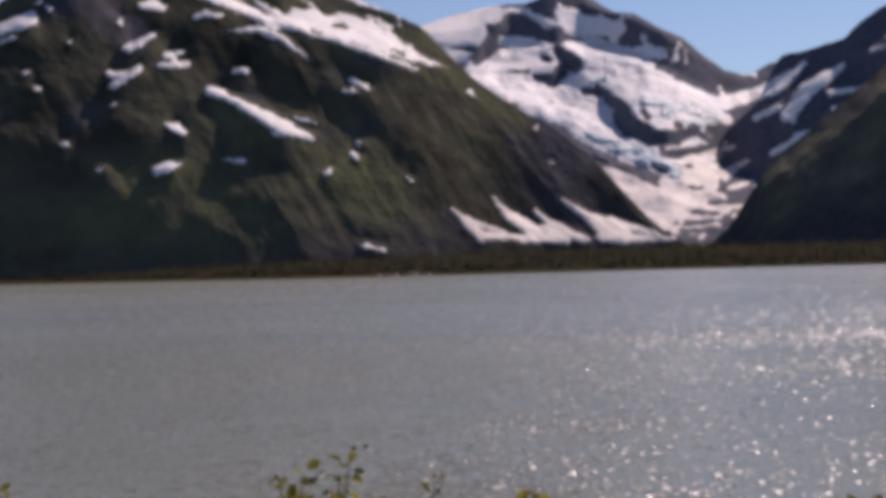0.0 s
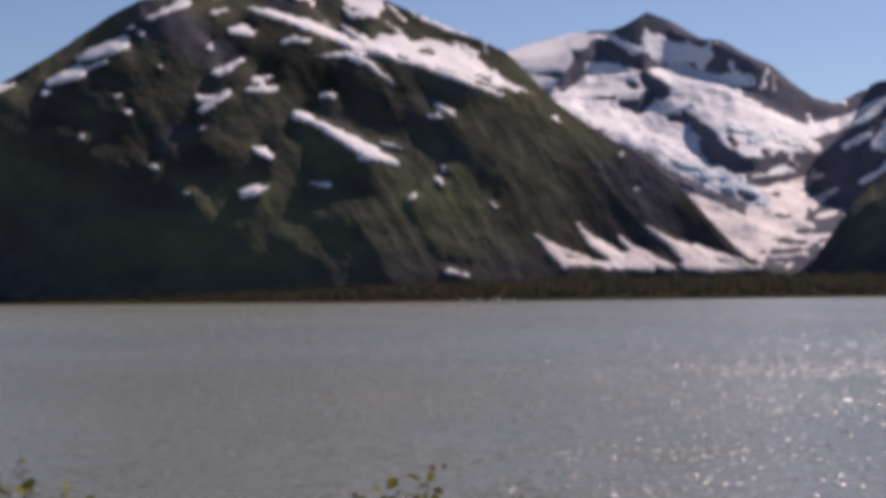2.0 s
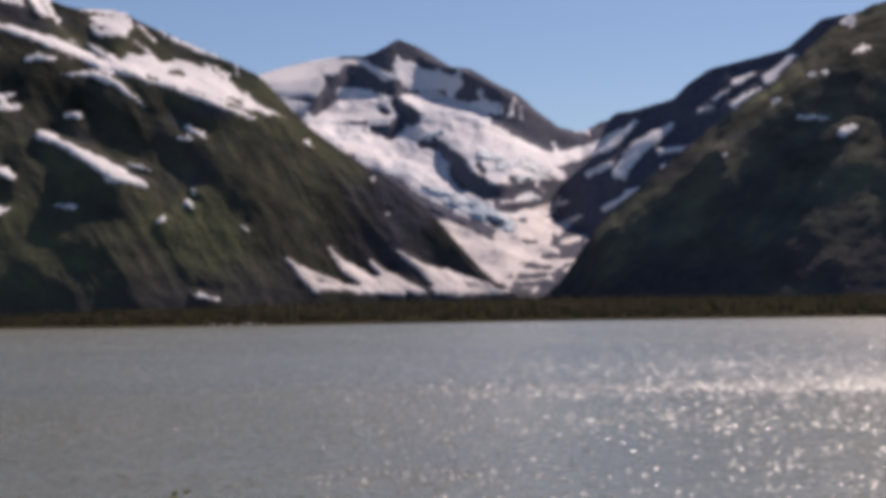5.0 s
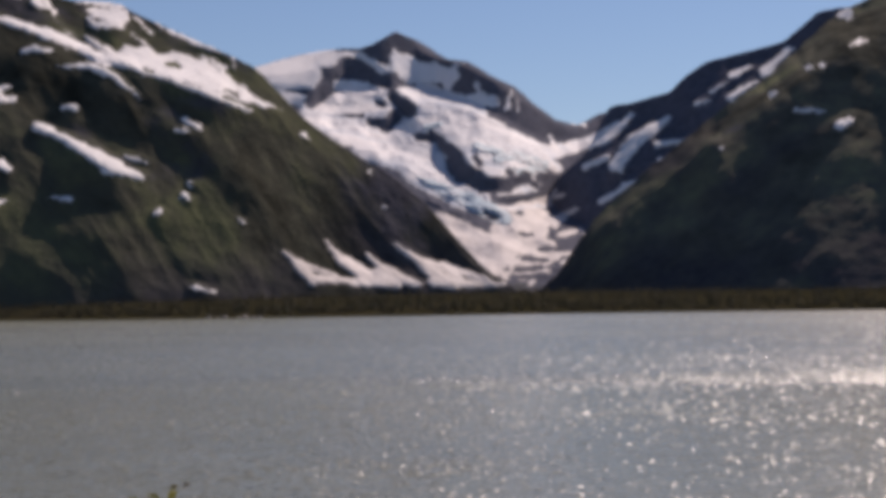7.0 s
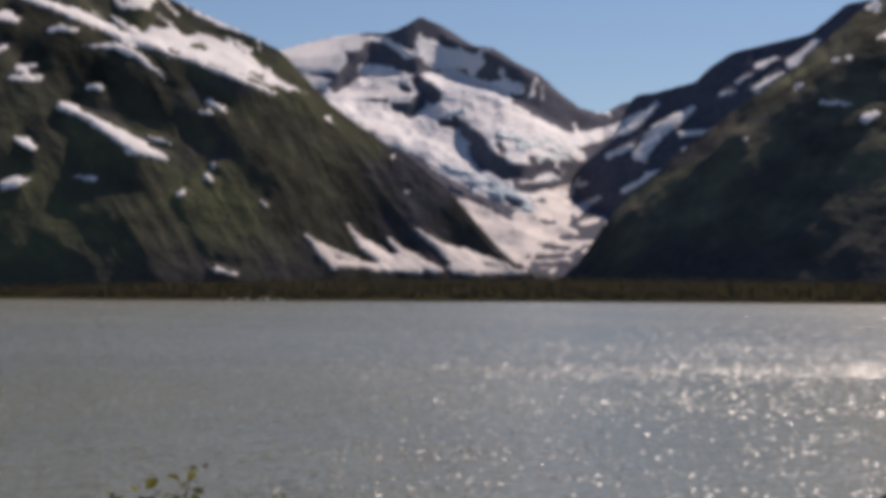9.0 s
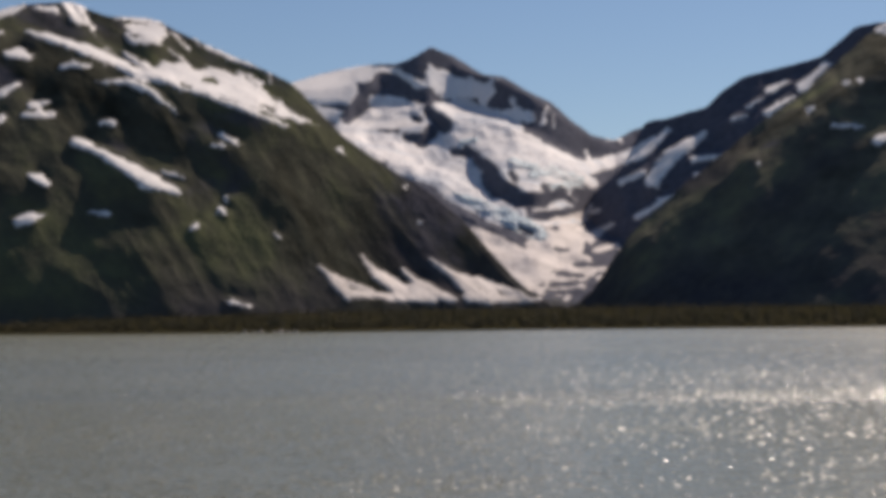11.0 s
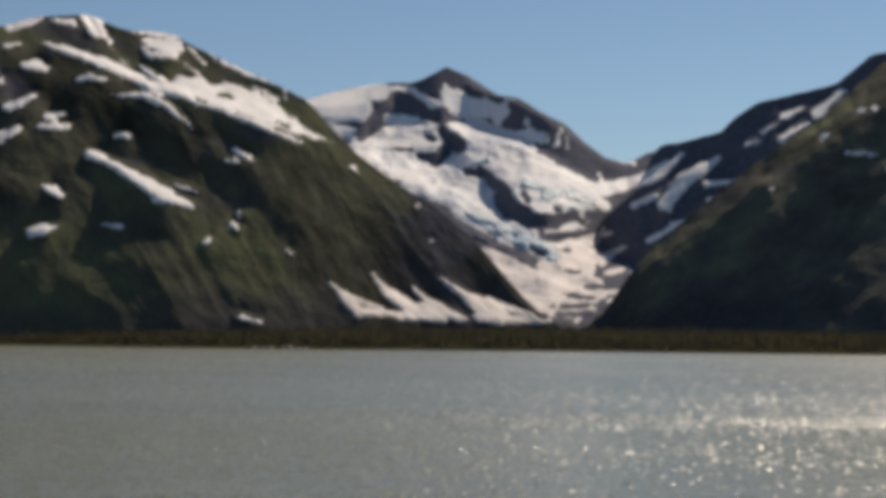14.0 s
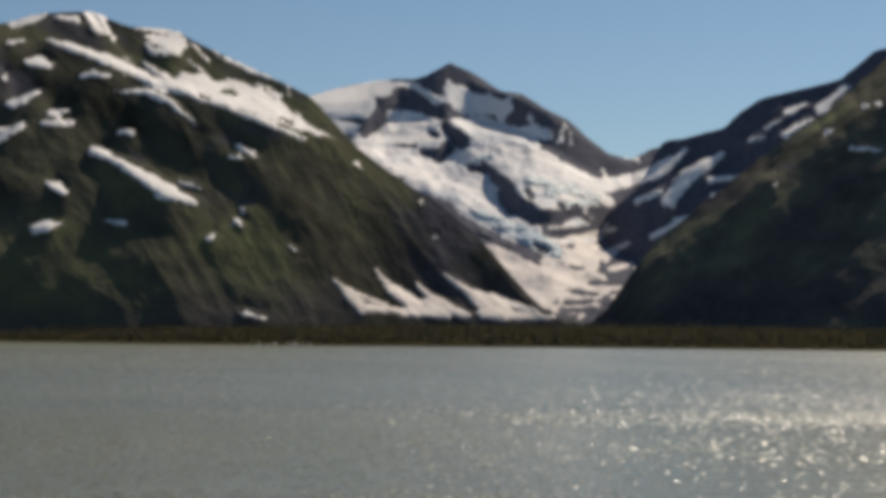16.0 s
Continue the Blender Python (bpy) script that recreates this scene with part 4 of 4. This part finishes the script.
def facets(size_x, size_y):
    """Slopes of small wave faces, all tilted to the viewpoint to catch sun glints, steep in scattered clusters."""
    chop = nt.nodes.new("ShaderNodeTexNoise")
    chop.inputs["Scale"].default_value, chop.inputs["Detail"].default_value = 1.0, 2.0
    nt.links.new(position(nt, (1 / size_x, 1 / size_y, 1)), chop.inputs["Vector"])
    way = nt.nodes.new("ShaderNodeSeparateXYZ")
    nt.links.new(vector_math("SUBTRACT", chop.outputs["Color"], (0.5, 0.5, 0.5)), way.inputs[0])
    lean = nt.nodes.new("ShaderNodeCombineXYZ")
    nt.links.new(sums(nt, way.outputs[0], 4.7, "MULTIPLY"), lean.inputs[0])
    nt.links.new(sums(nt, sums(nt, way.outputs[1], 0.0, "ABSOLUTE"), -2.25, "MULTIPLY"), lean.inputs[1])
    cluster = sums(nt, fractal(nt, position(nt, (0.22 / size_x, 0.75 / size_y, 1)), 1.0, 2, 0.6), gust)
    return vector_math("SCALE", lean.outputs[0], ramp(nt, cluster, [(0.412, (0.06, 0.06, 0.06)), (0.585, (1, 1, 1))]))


# Wave faces are stretched ring by ring from the viewpoint, to keep the glitter.
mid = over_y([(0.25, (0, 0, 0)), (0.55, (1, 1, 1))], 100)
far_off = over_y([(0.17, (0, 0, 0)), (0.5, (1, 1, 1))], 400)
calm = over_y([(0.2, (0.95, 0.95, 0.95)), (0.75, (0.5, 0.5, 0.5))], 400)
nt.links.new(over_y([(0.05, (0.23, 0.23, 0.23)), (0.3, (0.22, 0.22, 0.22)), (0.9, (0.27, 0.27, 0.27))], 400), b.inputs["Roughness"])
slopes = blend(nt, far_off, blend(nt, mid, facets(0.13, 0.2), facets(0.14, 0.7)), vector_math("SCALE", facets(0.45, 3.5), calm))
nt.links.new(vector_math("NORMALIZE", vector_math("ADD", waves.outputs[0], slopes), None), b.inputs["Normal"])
MAT_WATER = m
waz = np.concatenate([np.linspace(-95, -32, 40)[:-1], np.arange(-32, 32, 0.12), np.linspace(32, 95, 40)])
wr = np.geomspace(8.5, 1235, 420)
WA, WR = np.meshgrid(waz, wr, indexing="ij")
wx, wy = WR * np.sin(np.radians(WA)), WR * np.cos(np.radians(WA))
wz = 0.05 * octaves(np.stack([wx * 0.5, wy, wx * 0], -1) / 2.2, 3, 40) * np.clip(1 - WR / 110, 0, 1) ** 2
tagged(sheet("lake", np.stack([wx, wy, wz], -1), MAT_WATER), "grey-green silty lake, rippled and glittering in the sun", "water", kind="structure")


# ---- wavelets: small curved crests added for the sun's glints and turned to catch it, thick in the gusts ----
m, nt, b = material("wavelet_water")
nt.links.new(ramp(nt, fractal(nt, position(nt), 0.012, 4), [(0.35, (0.146, 0.154, 0.116)), (0.65, (0.214, 0.219, 0.164))]), b.inputs["Base Color"])
b.inputs["Roughness"].default_value, b.inputs["IOR"].default_value = 0.36, 1.33
MAT_WAVELET = m
wave_rng = np.random.RandomState(12)
tries = 190000
waz = wave_rng.uniform(-26, 26, tries)
wr = np.exp(wave_rng.uniform(np.log(20), np.log(330), tries))
wx, wy = wr * np.sin(np.radians(waz)), wr * np.cos(np.radians(waz))
flat = np.stack([wx, wy, 0 * wx], -1)
gusts = octaves(flat * np.array([0.10, 0.22, 0]) * (40 / wr[:, None]) ** 0.5, 3, 77)
drift = 5 * octaves(flat * np.array([0.035, 0.012, 0]), 2, 78)
streak = (np.exp(-((wy + drift - 80) / 5) ** 2) + 0.35 * np.exp(-((wy + drift - 115) / 18) ** 2)) * np.interp(waz, [-2, 9], [0.1, 1.0])
chance = np.clip(0.09 + 0.55 * np.clip(gusts + 0.10, 0, 1) + 1.2 * streak, 0, 1)
# Weights by bearing and distance shape the glitter as the viewpoint has it.
chance = chance * np.interp(waz, [-16, -7, 1, 5, 9, 15], [0.2, 1.25, 0.95, 0.58, 0.34, 0.2]) * np.interp(wr, [20, 50, 90, 200, 330], [1.0, 0.9, 0.7, 0.5, 0.2])
picked = wave_rng.uniform(0, 1, tries) < chance
wx, wy, wr = wx[picked], wy[picked], wr[picked]
count = len(wx)
wide = wave_rng.uniform(0.014, 0.042, count) * (wr / 40) ** 0.5
length = wide * wave_rng.uniform(1.5, 4.5, count)
tall = wide * wave_rng.uniform(0.24, 0.66, count)
yaw = np.radians(wave_rng.normal(42, 20, count))[:, None, None]
gu, gv = np.meshgrid(np.linspace(-1, 1, 6), np.linspace(-1, 1, 5), indexing="ij")
lx = length[:, None, None] * gu
ly = wide[:, None, None] * (gv + 0.35 * gu ** 2)
lz = tall[:, None, None] * (np.cos(gu * 1.4) * np.cos(gv * 1.5) ** 1.3) - 0.003 + 0.02 * np.clip(1 - wr / 110, 0, 1)[:, None, None]
crests = np.stack([wx[:, None, None] + lx * np.cos(yaw) - ly * np.sin(yaw), wy[:, None, None] + lx * np.sin(yaw) + ly * np.cos(yaw), lz], -1).reshape(count * 6, 5, 3)
cells = np.ones((count * 6 - 1, 4), bool)
cells[5::6] = False
tagged(sheet("wavelets", crests, MAT_WAVELET, keep=cells), "small crests added on the lake, turned to glint in the sun", "waves", kind="stuff")


# ---- parts ----
def part(name, verts, faces, mat, parent=None, label="", smooth=False):
    """One mesh object under its thing."""
    me = bpy.data.meshes.new(name)
    me.from_pydata([tuple(v) for v in verts], [], [tuple(f) for f in faces])
    me.materials.append(mat)
    if smooth:
        me.polygons.foreach_set("use_smooth", [True] * len(me.polygons))
    ob = new(name, me)
    ob.parent = parent
    return tagged(ob, label)


def leafy(name, dark, light, through_light, scale, withered=None):
    m, nt, b = material(name)
    p = position(nt)
    info = nt.nodes.new("ShaderNodeNewGeometry")
    tone = sums(nt, sums(nt, fractal(nt, p, scale, 4), 0.6, "MULTIPLY"), sums(nt, info.outputs["Random Per Island"], 0.4, "MULTIPLY"))
    col = ramp(nt, tone, [(0.25, dark), (0.75, light)])
    if withered:
        own = nt.nodes.new("ShaderNodeObjectInfo")
        soil = nt.nodes.new("ShaderNodeRGB")
        soil.outputs[0].default_value = (*withered, 1)
        col = blend(nt, ramp(nt, own.outputs["Random"], [(0.72, (0, 0, 0)), (1.0, (0.9, 0.9, 0.9))]), col, soil.outputs[0])
    nt.links.new(col, b.inputs["Base Color"])
    b.inputs["Roughness"].default_value = 0.7
    b.inputs["Specular IOR Level"].default_value = 0.03
    tr = nt.nodes.new("ShaderNodeBsdfTranslucent")
    nt.links.new(col, tr.inputs["Color"])
    mix = nt.nodes.new("ShaderNodeMixShader")
    mix.inputs[0].default_value = through_light
    nt.links.new(b.outputs[0], mix.inputs[1])
    nt.links.new(tr.outputs[0], mix.inputs[2])
    nt.links.new(mix.outputs[0], nt.nodes["Material Output"].inputs["Surface"])
    return m


def bark(name, colour, scale):
    m, nt, b = material(name)
    f = fractal(nt, position(nt, (1, 1, 0.3)), scale, 6)
    nt.links.new(ramp(nt, f, [(0.3, [c * 0.5 for c in colour]), (0.7, colour)]), b.inputs["Base Color"])
    b.inputs["Roughness"].default_value = 0.9
    relief(nt, b, f, 0.6, 0.2 / scale)
    return m


MAT_NEEDLE = leafy("spruce_needles", (0.048, 0.050, 0.030), (0.105, 0.100, 0.060), 0.3, 0.6)
MAT_ALDER = leafy("alder_foliage", (0.066, 0.062, 0.042), (0.135, 0.122, 0.080), 0.35, 0.4)
MAT_TRUNK = bark("grey_bark", (0.07, 0.055, 0.045), 3.0)
MAT_TWIG = bark("twig_bark", (0.10, 0.07, 0.045), 60.0)
MAT_LEAF = leafy("willow_leaf", (0.11, 0.11, 0.022), (0.31, 0.29, 0.05), 0.5, 9.0, (0.105, 0.066, 0.03))
MAT_BROWN_LEAF = leafy("dark_willow_leaf", (0.060, 0.056, 0.02), (0.15, 0.13, 0.04), 0.4, 9.0, (0.085, 0.05, 0.028))
rng = random.Random(7)


def tube(points, radii, sides=6):
    """Vertices and faces of a tapered tube along points."""
    verts, faces = [], []
    for k, (p, r) in enumerate(zip(points, radii)):
        way = (points[min(k + 1, len(points) - 1)] - points[max(k - 1, 0)]).normalized()
        u = way.orthogonal().normalized()
        w = way.cross(u)
        for s in range(sides):
            a = 6.2832 * s / sides
            verts.append(p + float(r) * (math.cos(a) * u + math.sin(a) * w))
    for k in range(len(points) - 1):
        for s in range(sides):
            a, c = k * sides + s, k * sides + (s + 1) % sides
            faces.append((a, c, c + sides, a + sides))
    faces.append(tuple(range(sides))[::-1])
    faces.append(tuple(range(len(verts) - sides, len(verts))))
    return verts, faces


def spruce_crown(height, spread, tiers, blades):
    """Tiers of drooping, uneven boughs round the upper trunk."""
    verts, faces = [], []
    for k in range(tiers):
        t = k / (tiers - 1)
        z = height * (0.10 + 0.86 * t)
        r = spread * (1 - t) ** 0.85 + 0.12
        for s in range(blades):
            a = 6.2832 * (s + rng.random()) / blades
            q = r * rng.uniform(0.6, 1.15)
            tip = Vector((q * math.cos(a), q * math.sin(a), z - 0.32 * q + rng.uniform(-0.2, 0.2)))
            side = Vector((-math.sin(a), math.cos(a), 0)) * q * rng.uniform(0.28, 0.45)
            root = Vector((0, 0, z + height * 0.07))
            n = len(verts)
            verts += [root, tip * 0.62 + root * 0.38 - side + Vector((0, 0, -0.15 * q)), tip, tip * 0.62 + root * 0.38 + side + Vector((0, 0, -0.15 * q)), tip * 0.5 + root * 0.5 + Vector((0, 0, 0.08 * q))]
            faces += [(n, n + 1, n + 4), (n + 1, n + 2, n + 4), (n + 2, n + 3, n + 4), (n + 3, n, n + 4)]
    n = len(verts)
    verts += [Vector((0.12, 0, height * 0.9)), Vector((-0.06, 0.1, height * 0.9)), Vector((-0.06, -0.1, height * 0.9)), Vector((0, 0, height))]
    faces += [(n, n + 1, n + 3), (n + 1, n + 2, n + 3), (n + 2, n, n + 3)]
    return verts, faces


def alder_crown(height, spread, clumps):
    """Many small crumpled clumps of leaves with gaps between them."""
    verts, faces = [], []
    for _ in range(clumps):
        a, t = rng.uniform(0, 6.2832), rng.random()
        r = spread * math.sqrt(rng.random()) * (0.55 + 0.6 * math.sin(3.0 * (0.15 + 0.8 * t)))
        c = Vector((r * math.cos(a), r * math.sin(a), height * (0.16 + 0.8 * t) * (1 - 0.18 * (r / spread) ** 2)))
        n, q = len(verts), height * rng.uniform(0.05, 0.11)
        ring = [c + q * Vector((math.cos(1.257 * s) * rng.uniform(0.6, 1.2), math.sin(1.257 * s) * rng.uniform(0.6, 1.2), rng.uniform(-0.4, 0.3))) for s in range(5)]
        verts += ring + [c + Vector((rng.uniform(-0.3, 0.3) * q, rng.uniform(-0.3, 0.3) * q, q * rng.uniform(0.5, 0.9))), c - Vector((0, 0, q * 0.6))]
        for s in range(5):
            faces += [(n + s, n + (s + 1) % 5, n + 5), (n + (s + 1) % 5, n + s, n + 6)]
    return verts, faces


def ground_z(x, y):
    return float(ground_height(np.array([[math.degrees(math.atan2(x, y))]]), np.array([[math.hypot(x, y)]]))[0, 0])


def spruce(height, spread):
    tree = new("spruce_tree")
    part("trunk", *tube([Vector((0, 0, -0.6)), Vector((0.05, 0, height * 0.5)), Vector((0, 0, height * 0.95))], [0.22, 0.14, 0.03]), MAT_TRUNK, tree)
    part("crown", *spruce_crown(height, spread, 13, 8), MAT_NEEDLE, tree)
    return tagged(tree, "narrow dark green spruce on the lake's far shore", "tree", "trees on the far shore")


def alder(height, spread):
    tree = new("alder_tree")
    for _ in range(3):
        a = rng.uniform(0, 6.28)
        top = Vector((math.cos(a), math.sin(a), 0)) * spread * 0.5
        part("trunk", *tube([Vector((0, 0, -0.5)), top * 0.4 + Vector((0, 0, height * 0.4)), top + Vector((0, 0, height * 0.8))], [0.12, 0.08, 0.03], 5), MAT_TRUNK, tree)
    part("crown", *alder_crown(height, spread, 80), MAT_ALDER, tree)
    return tagged(tree, "low rounded olive-green alder on the lake's far shore", "tree", "trees on the far shore")


# ---- far shore ----
def shore_at(az):
    return float(shore_line(np.array([az]))[0])


makers = [spruce(8, 1.7), spruce(10, 1.9), spruce(6, 1.4), alder(4.6, 2.3), alder(3.2, 2.1)]
first = set()
for k in range(330):
    az = -29.5 + 53 * (k + rng.random()) / 330
    kind = rng.choice([0, 1, 2, 2, 3, 3, 4, 4]) if az > -8 else rng.choice([2, 3, 3, 4, 4, 4])
    back = rng.uniform(14, 60) if kind > 2 else rng.uniform(40, 190)
    r = shore_at(az) + back
    x, y = r * math.sin(radians(az)), r * math.cos(radians(az))
    size = rng.uniform(0.7, 1.2)
    m = Matrix.Translation((x, y, ground_z(x, y) - 0.1)) @ Matrix.Rotation(rng.uniform(0, 6.28), 4, "Z")
    if kind not in first:
        first.add(kind)
        makers[kind].matrix_basis = m
        continue
    ob = copy_thing(makers[kind], m)
    ob.scale = (size * rng.uniform(0.85, 1.2), size * rng.uniform(0.85, 1.2), size)

forms = [spruce_crown(7.5, 1.6, 8, 6) for _ in range(4)] + [alder_crown(5.0, 2.6, 26) for _ in range(4)]
wv, wf = [], []
for k in range(4200):
    az, back = rng.uniform(-30, 28), rng.uniform(50, 560)
    r = shore_at(az) + back
    x, y = r * math.sin(radians(az)), r * math.cos(radians(az))
    v, fc = forms[rng.choice((0, 1, 2, 3, 4, 5, 6, 7) if az > -8 else (4, 5, 6, 7))]
    size, turn = rng.uniform(0.55, 1.15), Matrix.Rotation(rng.uniform(0, 6.28), 3, "Z")
    n, at = len(wv), Vector((x, y, ground_z(x, y) - 0.8))
    wv += [at + size * (turn @ q) for q in v]
    wf += [tuple(n + i for i in f) for f in fc]
tagged(part("far_woods", wv, wf, MAT_ALDER), "dense olive-brown scrub and spruce wood on the foreland", "woods", kind="stuff")

# pale boulders at the water's edge
m, nt, b = material("pale_granite")
f = fractal(nt, position(nt), 1.4, 7, 0.65)
nt.links.new(ramp(nt, f, [(0.3, (0.16, 0.15, 0.145)), (0.7, (0.36, 0.335, 0.32))]), b.inputs["Base Color"])
b.inputs["Roughness"].default_value = 0.9
relief(nt, b, f, 0.7, 0.3)
MAT_BOULDER = m


def boulder(size):
    bm = bmesh.new()
    bmesh.ops.create_icosphere(bm, subdivisions=3, radius=1.0)
    off = Vector((rng.uniform(0, 50), rng.uniform(0, 50), 0))
    for v in bm.verts:
        k = 1 + 0.38 * noise.noise(v.co * 1.3 + off) + 0.12 * noise.noise(v.co * 3.7 + off)
        v.co = Vector((v.co.x * 1.4, v.co.y, max(v.co.z * 0.75, -0.35))) * k * size
    me = bpy.data.meshes.new("shore_boulder")
    bm.to_mesh(me)
    bm.free()
    me.materials.append(MAT_BOULDER)
    me.polygons.foreach_set("use_smooth", [True] * len(me.polygons))
    return tagged(new("shore_boulder", me), "pale grey granite boulder at the far waterline", "boulder", "boulders on the far shore")


for az, size in ((-8.9, 1.3), (-8.55, 0.9), (-8.3, 1.5), (-7.75, 1.1), (-7.5, 1.7), (-7.2, 1.0), (-6.95, 1.2)):
    r = shore_at(az) + 1.5
    x, y = r * math.sin(radians(az)), r * math.cos(radians(az))
    ob = boulder(size)
    ob.matrix_basis = Matrix.Translation((x, y, ground_z(x, y) + 0.2 * size)) @ Matrix.Rotation(rng.uniform(0, 6.28), 4, "Z")

# ---- bushes on the near bank ----
leaf_forms = []
for k in range(4):
    w, curl = rng.uniform(0.27, 0.38), rng.uniform(0.05, 0.3)
    outline = [(0, 0), (0.2, 0.55), (0.45, 1.0), (0.7, 0.8), (0.9, 0.35), (1.0, 0)]
    lv = [(0.0, x, -curl * x * x) for x, _ in outline] + [(w * h, x, 0.12 * h - curl * x * x) for x, h in outline] + [(-w * h, x, 0.12 * h - curl * x * x) for x, h in outline]
    lf = [(i, i + 1, i + 7, i + 6) for i in range(5)] + [(i + 1, i, i + 12, i + 13) for i in range(5)]
    for mat in (MAT_LEAF, MAT_BROWN_LEAF):
        me = bpy.data.meshes.new("leaf")
        me.from_pydata(lv, [], lf)
        me.materials.append(mat)
        leaf_forms.append(me)


def bush(label, tops, leaf_size, density, brown=0.15):
    """A willow bush: one leafy stem to each of the tops (bearing, elevation, distance); brown: the share of dark brownish leaves."""
    mid = sum((Vector((d * math.sin(radians(a)), d * math.cos(radians(a)), 0)) for a, e, d in tops), Vector()) / len(tops)
    base = Vector((mid.x, mid.y, ground_z(mid.x, mid.y) - 0.02))
    thing = new("willow_bush")
    thing.location = base
    for a, e, d in tops:
        tip = Vector((d * math.sin(radians(a)), d * math.cos(radians(a)), EYE_Z + d * math.tan(radians(e)))) - base
        foot = Vector((tip.x * 0.35 + rng.uniform(-0.05, 0.05), tip.y * 0.35 + rng.uniform(-0.05, 0.05), -0.05))
        bend = Vector((rng.uniform(-0.06, 0.06), rng.uniform(-0.06, 0.06), 0))
        line = [foot.lerp(tip, t) + bend * math.sin(3.14 * t) + Vector((0, 0, 0.05 * math.sin(3.14 * t))) for t in np.linspace(0, 1, 9).tolist()]
        part("stem", *tube(line, [0.007 * (1 - 0.75 * t) for t in np.linspace(0, 1, 9).tolist()], 5), MAT_TWIG, thing, smooth=True)
        count = int(density * 2.3)
        for k in range(count):
            t = 1 - (max(0, k - 2) / count) ** 1.1 * 0.42
            at = foot.lerp(tip, t) + bend * math.sin(3.14 * t) + Vector((0, 0, 0.05 * math.sin(3.14 * t)))
            at += Vector((rng.uniform(-1, 1), rng.uniform(-1, 1), rng.uniform(-0.6, 0.6))) * leaf_size * 0.5
            leaf = new("leaf", rng.choice(leaf_forms[1::2] if rng.random() < brown else leaf_forms[0::2]))
            leaf.parent = thing
            size = leaf_size * rng.uniform(0.35, 0.85)
            turn = Euler((rng.uniform(-0.4, 1.3), rng.uniform(-0.9, 0.9), k * 2.4 + rng.uniform(-0.6, 0.6)))
            leaf.matrix_basis = Matrix.LocRotScale(at, turn, (size, size, size))
    return tagged(thing, label, "bush", "willow bushes on the bank")


bush("sparse willow bush with tall yellow-green leafy twigs", [(-10.3, -6.85, 4.0), (-10.75, -7.7, 4.02), (-11.6, -8.6, 3.9), (-12.3, -8.7, 4.1), (-12.7, -8.9, 3.9), (-10.9, -8.9, 4.1), (-13.09, -7.7, 3.95), (-12.16, -7.65, 4.05), (-12.5, -8.5, 4.0), (-11.2, -8.7, 3.95), (-12.9, -8.9, 4.05)], 0.056, 15)
bush("thin single willow shoots with small leaves", [(-9.28, -8.8, 4.3), (-9.1, -9.2, 4.35), (-7.02, -8.05, 4.4), (-6.95, -9.0, 4.3)], 0.045, 14)
bush("low willow bush with yellow-green leaves", [(-5.5, -9.1, 4.0), (-5.0, -9.15, 4.1), (-3.62, -8.45, 4.0), (-3.9, -8.9, 3.95), (-3.07, -8.8, 4.05), (-2.2, -9.3, 4.0), (-3.3, -9.2, 4.0)], 0.056, 14)
bush("low willow bush among the bank's brush", [(2.35, -9.3, 4.1), (1.9, -9.7, 4.0), (4.22, -9.3, 4.2), (3.6, -9.8, 4.1)], 0.052, 13)
bush("low olive-green willow bush on the bank", [(7.03, -8.85, 4.2), (6.6, -9.2, 4.1), (8.75, -8.95, 4.2), (8.1, -9.3, 4.1), (7.5, -9.3, 4.15)], 0.052, 14, 0.45)
bush("leafy willow bush with brownish twigs", [(10.43, -8.4, 4.2), (10.0, -8.8, 4.1), (11.2, -8.9, 4.15), (11.8, -9.0, 4.2), (13.14, -7.85, 4.2), (12.7, -8.4, 4.15), (13.6, -8.5, 4.2)], 0.052, 14, 0.5)
bush("scrubby willow bush with brownish lower leaves", [(9.3, -8.9, 4.5), (9.8, -9.1, 4.4), (11.6, -8.7, 4.5), (12.2, -8.6, 4.4), (14.0, -8.3, 4.5), (13.8, -8.6, 4.4), (10.8, -9.1, 4.4)], 0.05, 14, 0.7)
bush("dense dark brownish willow bush", [(15.09, -7.9, 4.0), (14.6, -8.2, 4.05), (15.6, -7.9, 4.1), (16.2, -8.0, 4.0), (16.8, -8.2, 4.05), (15.3, -8.5, 4.0), (17.5, -8.4, 4.1)], 0.056, 18, 0.9)
bush("slender willow bush with tall shoots", [(-25.71, -6.2, 4.4), (-25.5, -7.0, 4.3), (-26.21, -7.0, 4.2), (-26.7, -7.1, 4.3), (-24.18, -7.3, 4.3), (-24.5, -7.8, 4.3), (-23.5, -7.7, 4.3)], 0.05, 14)
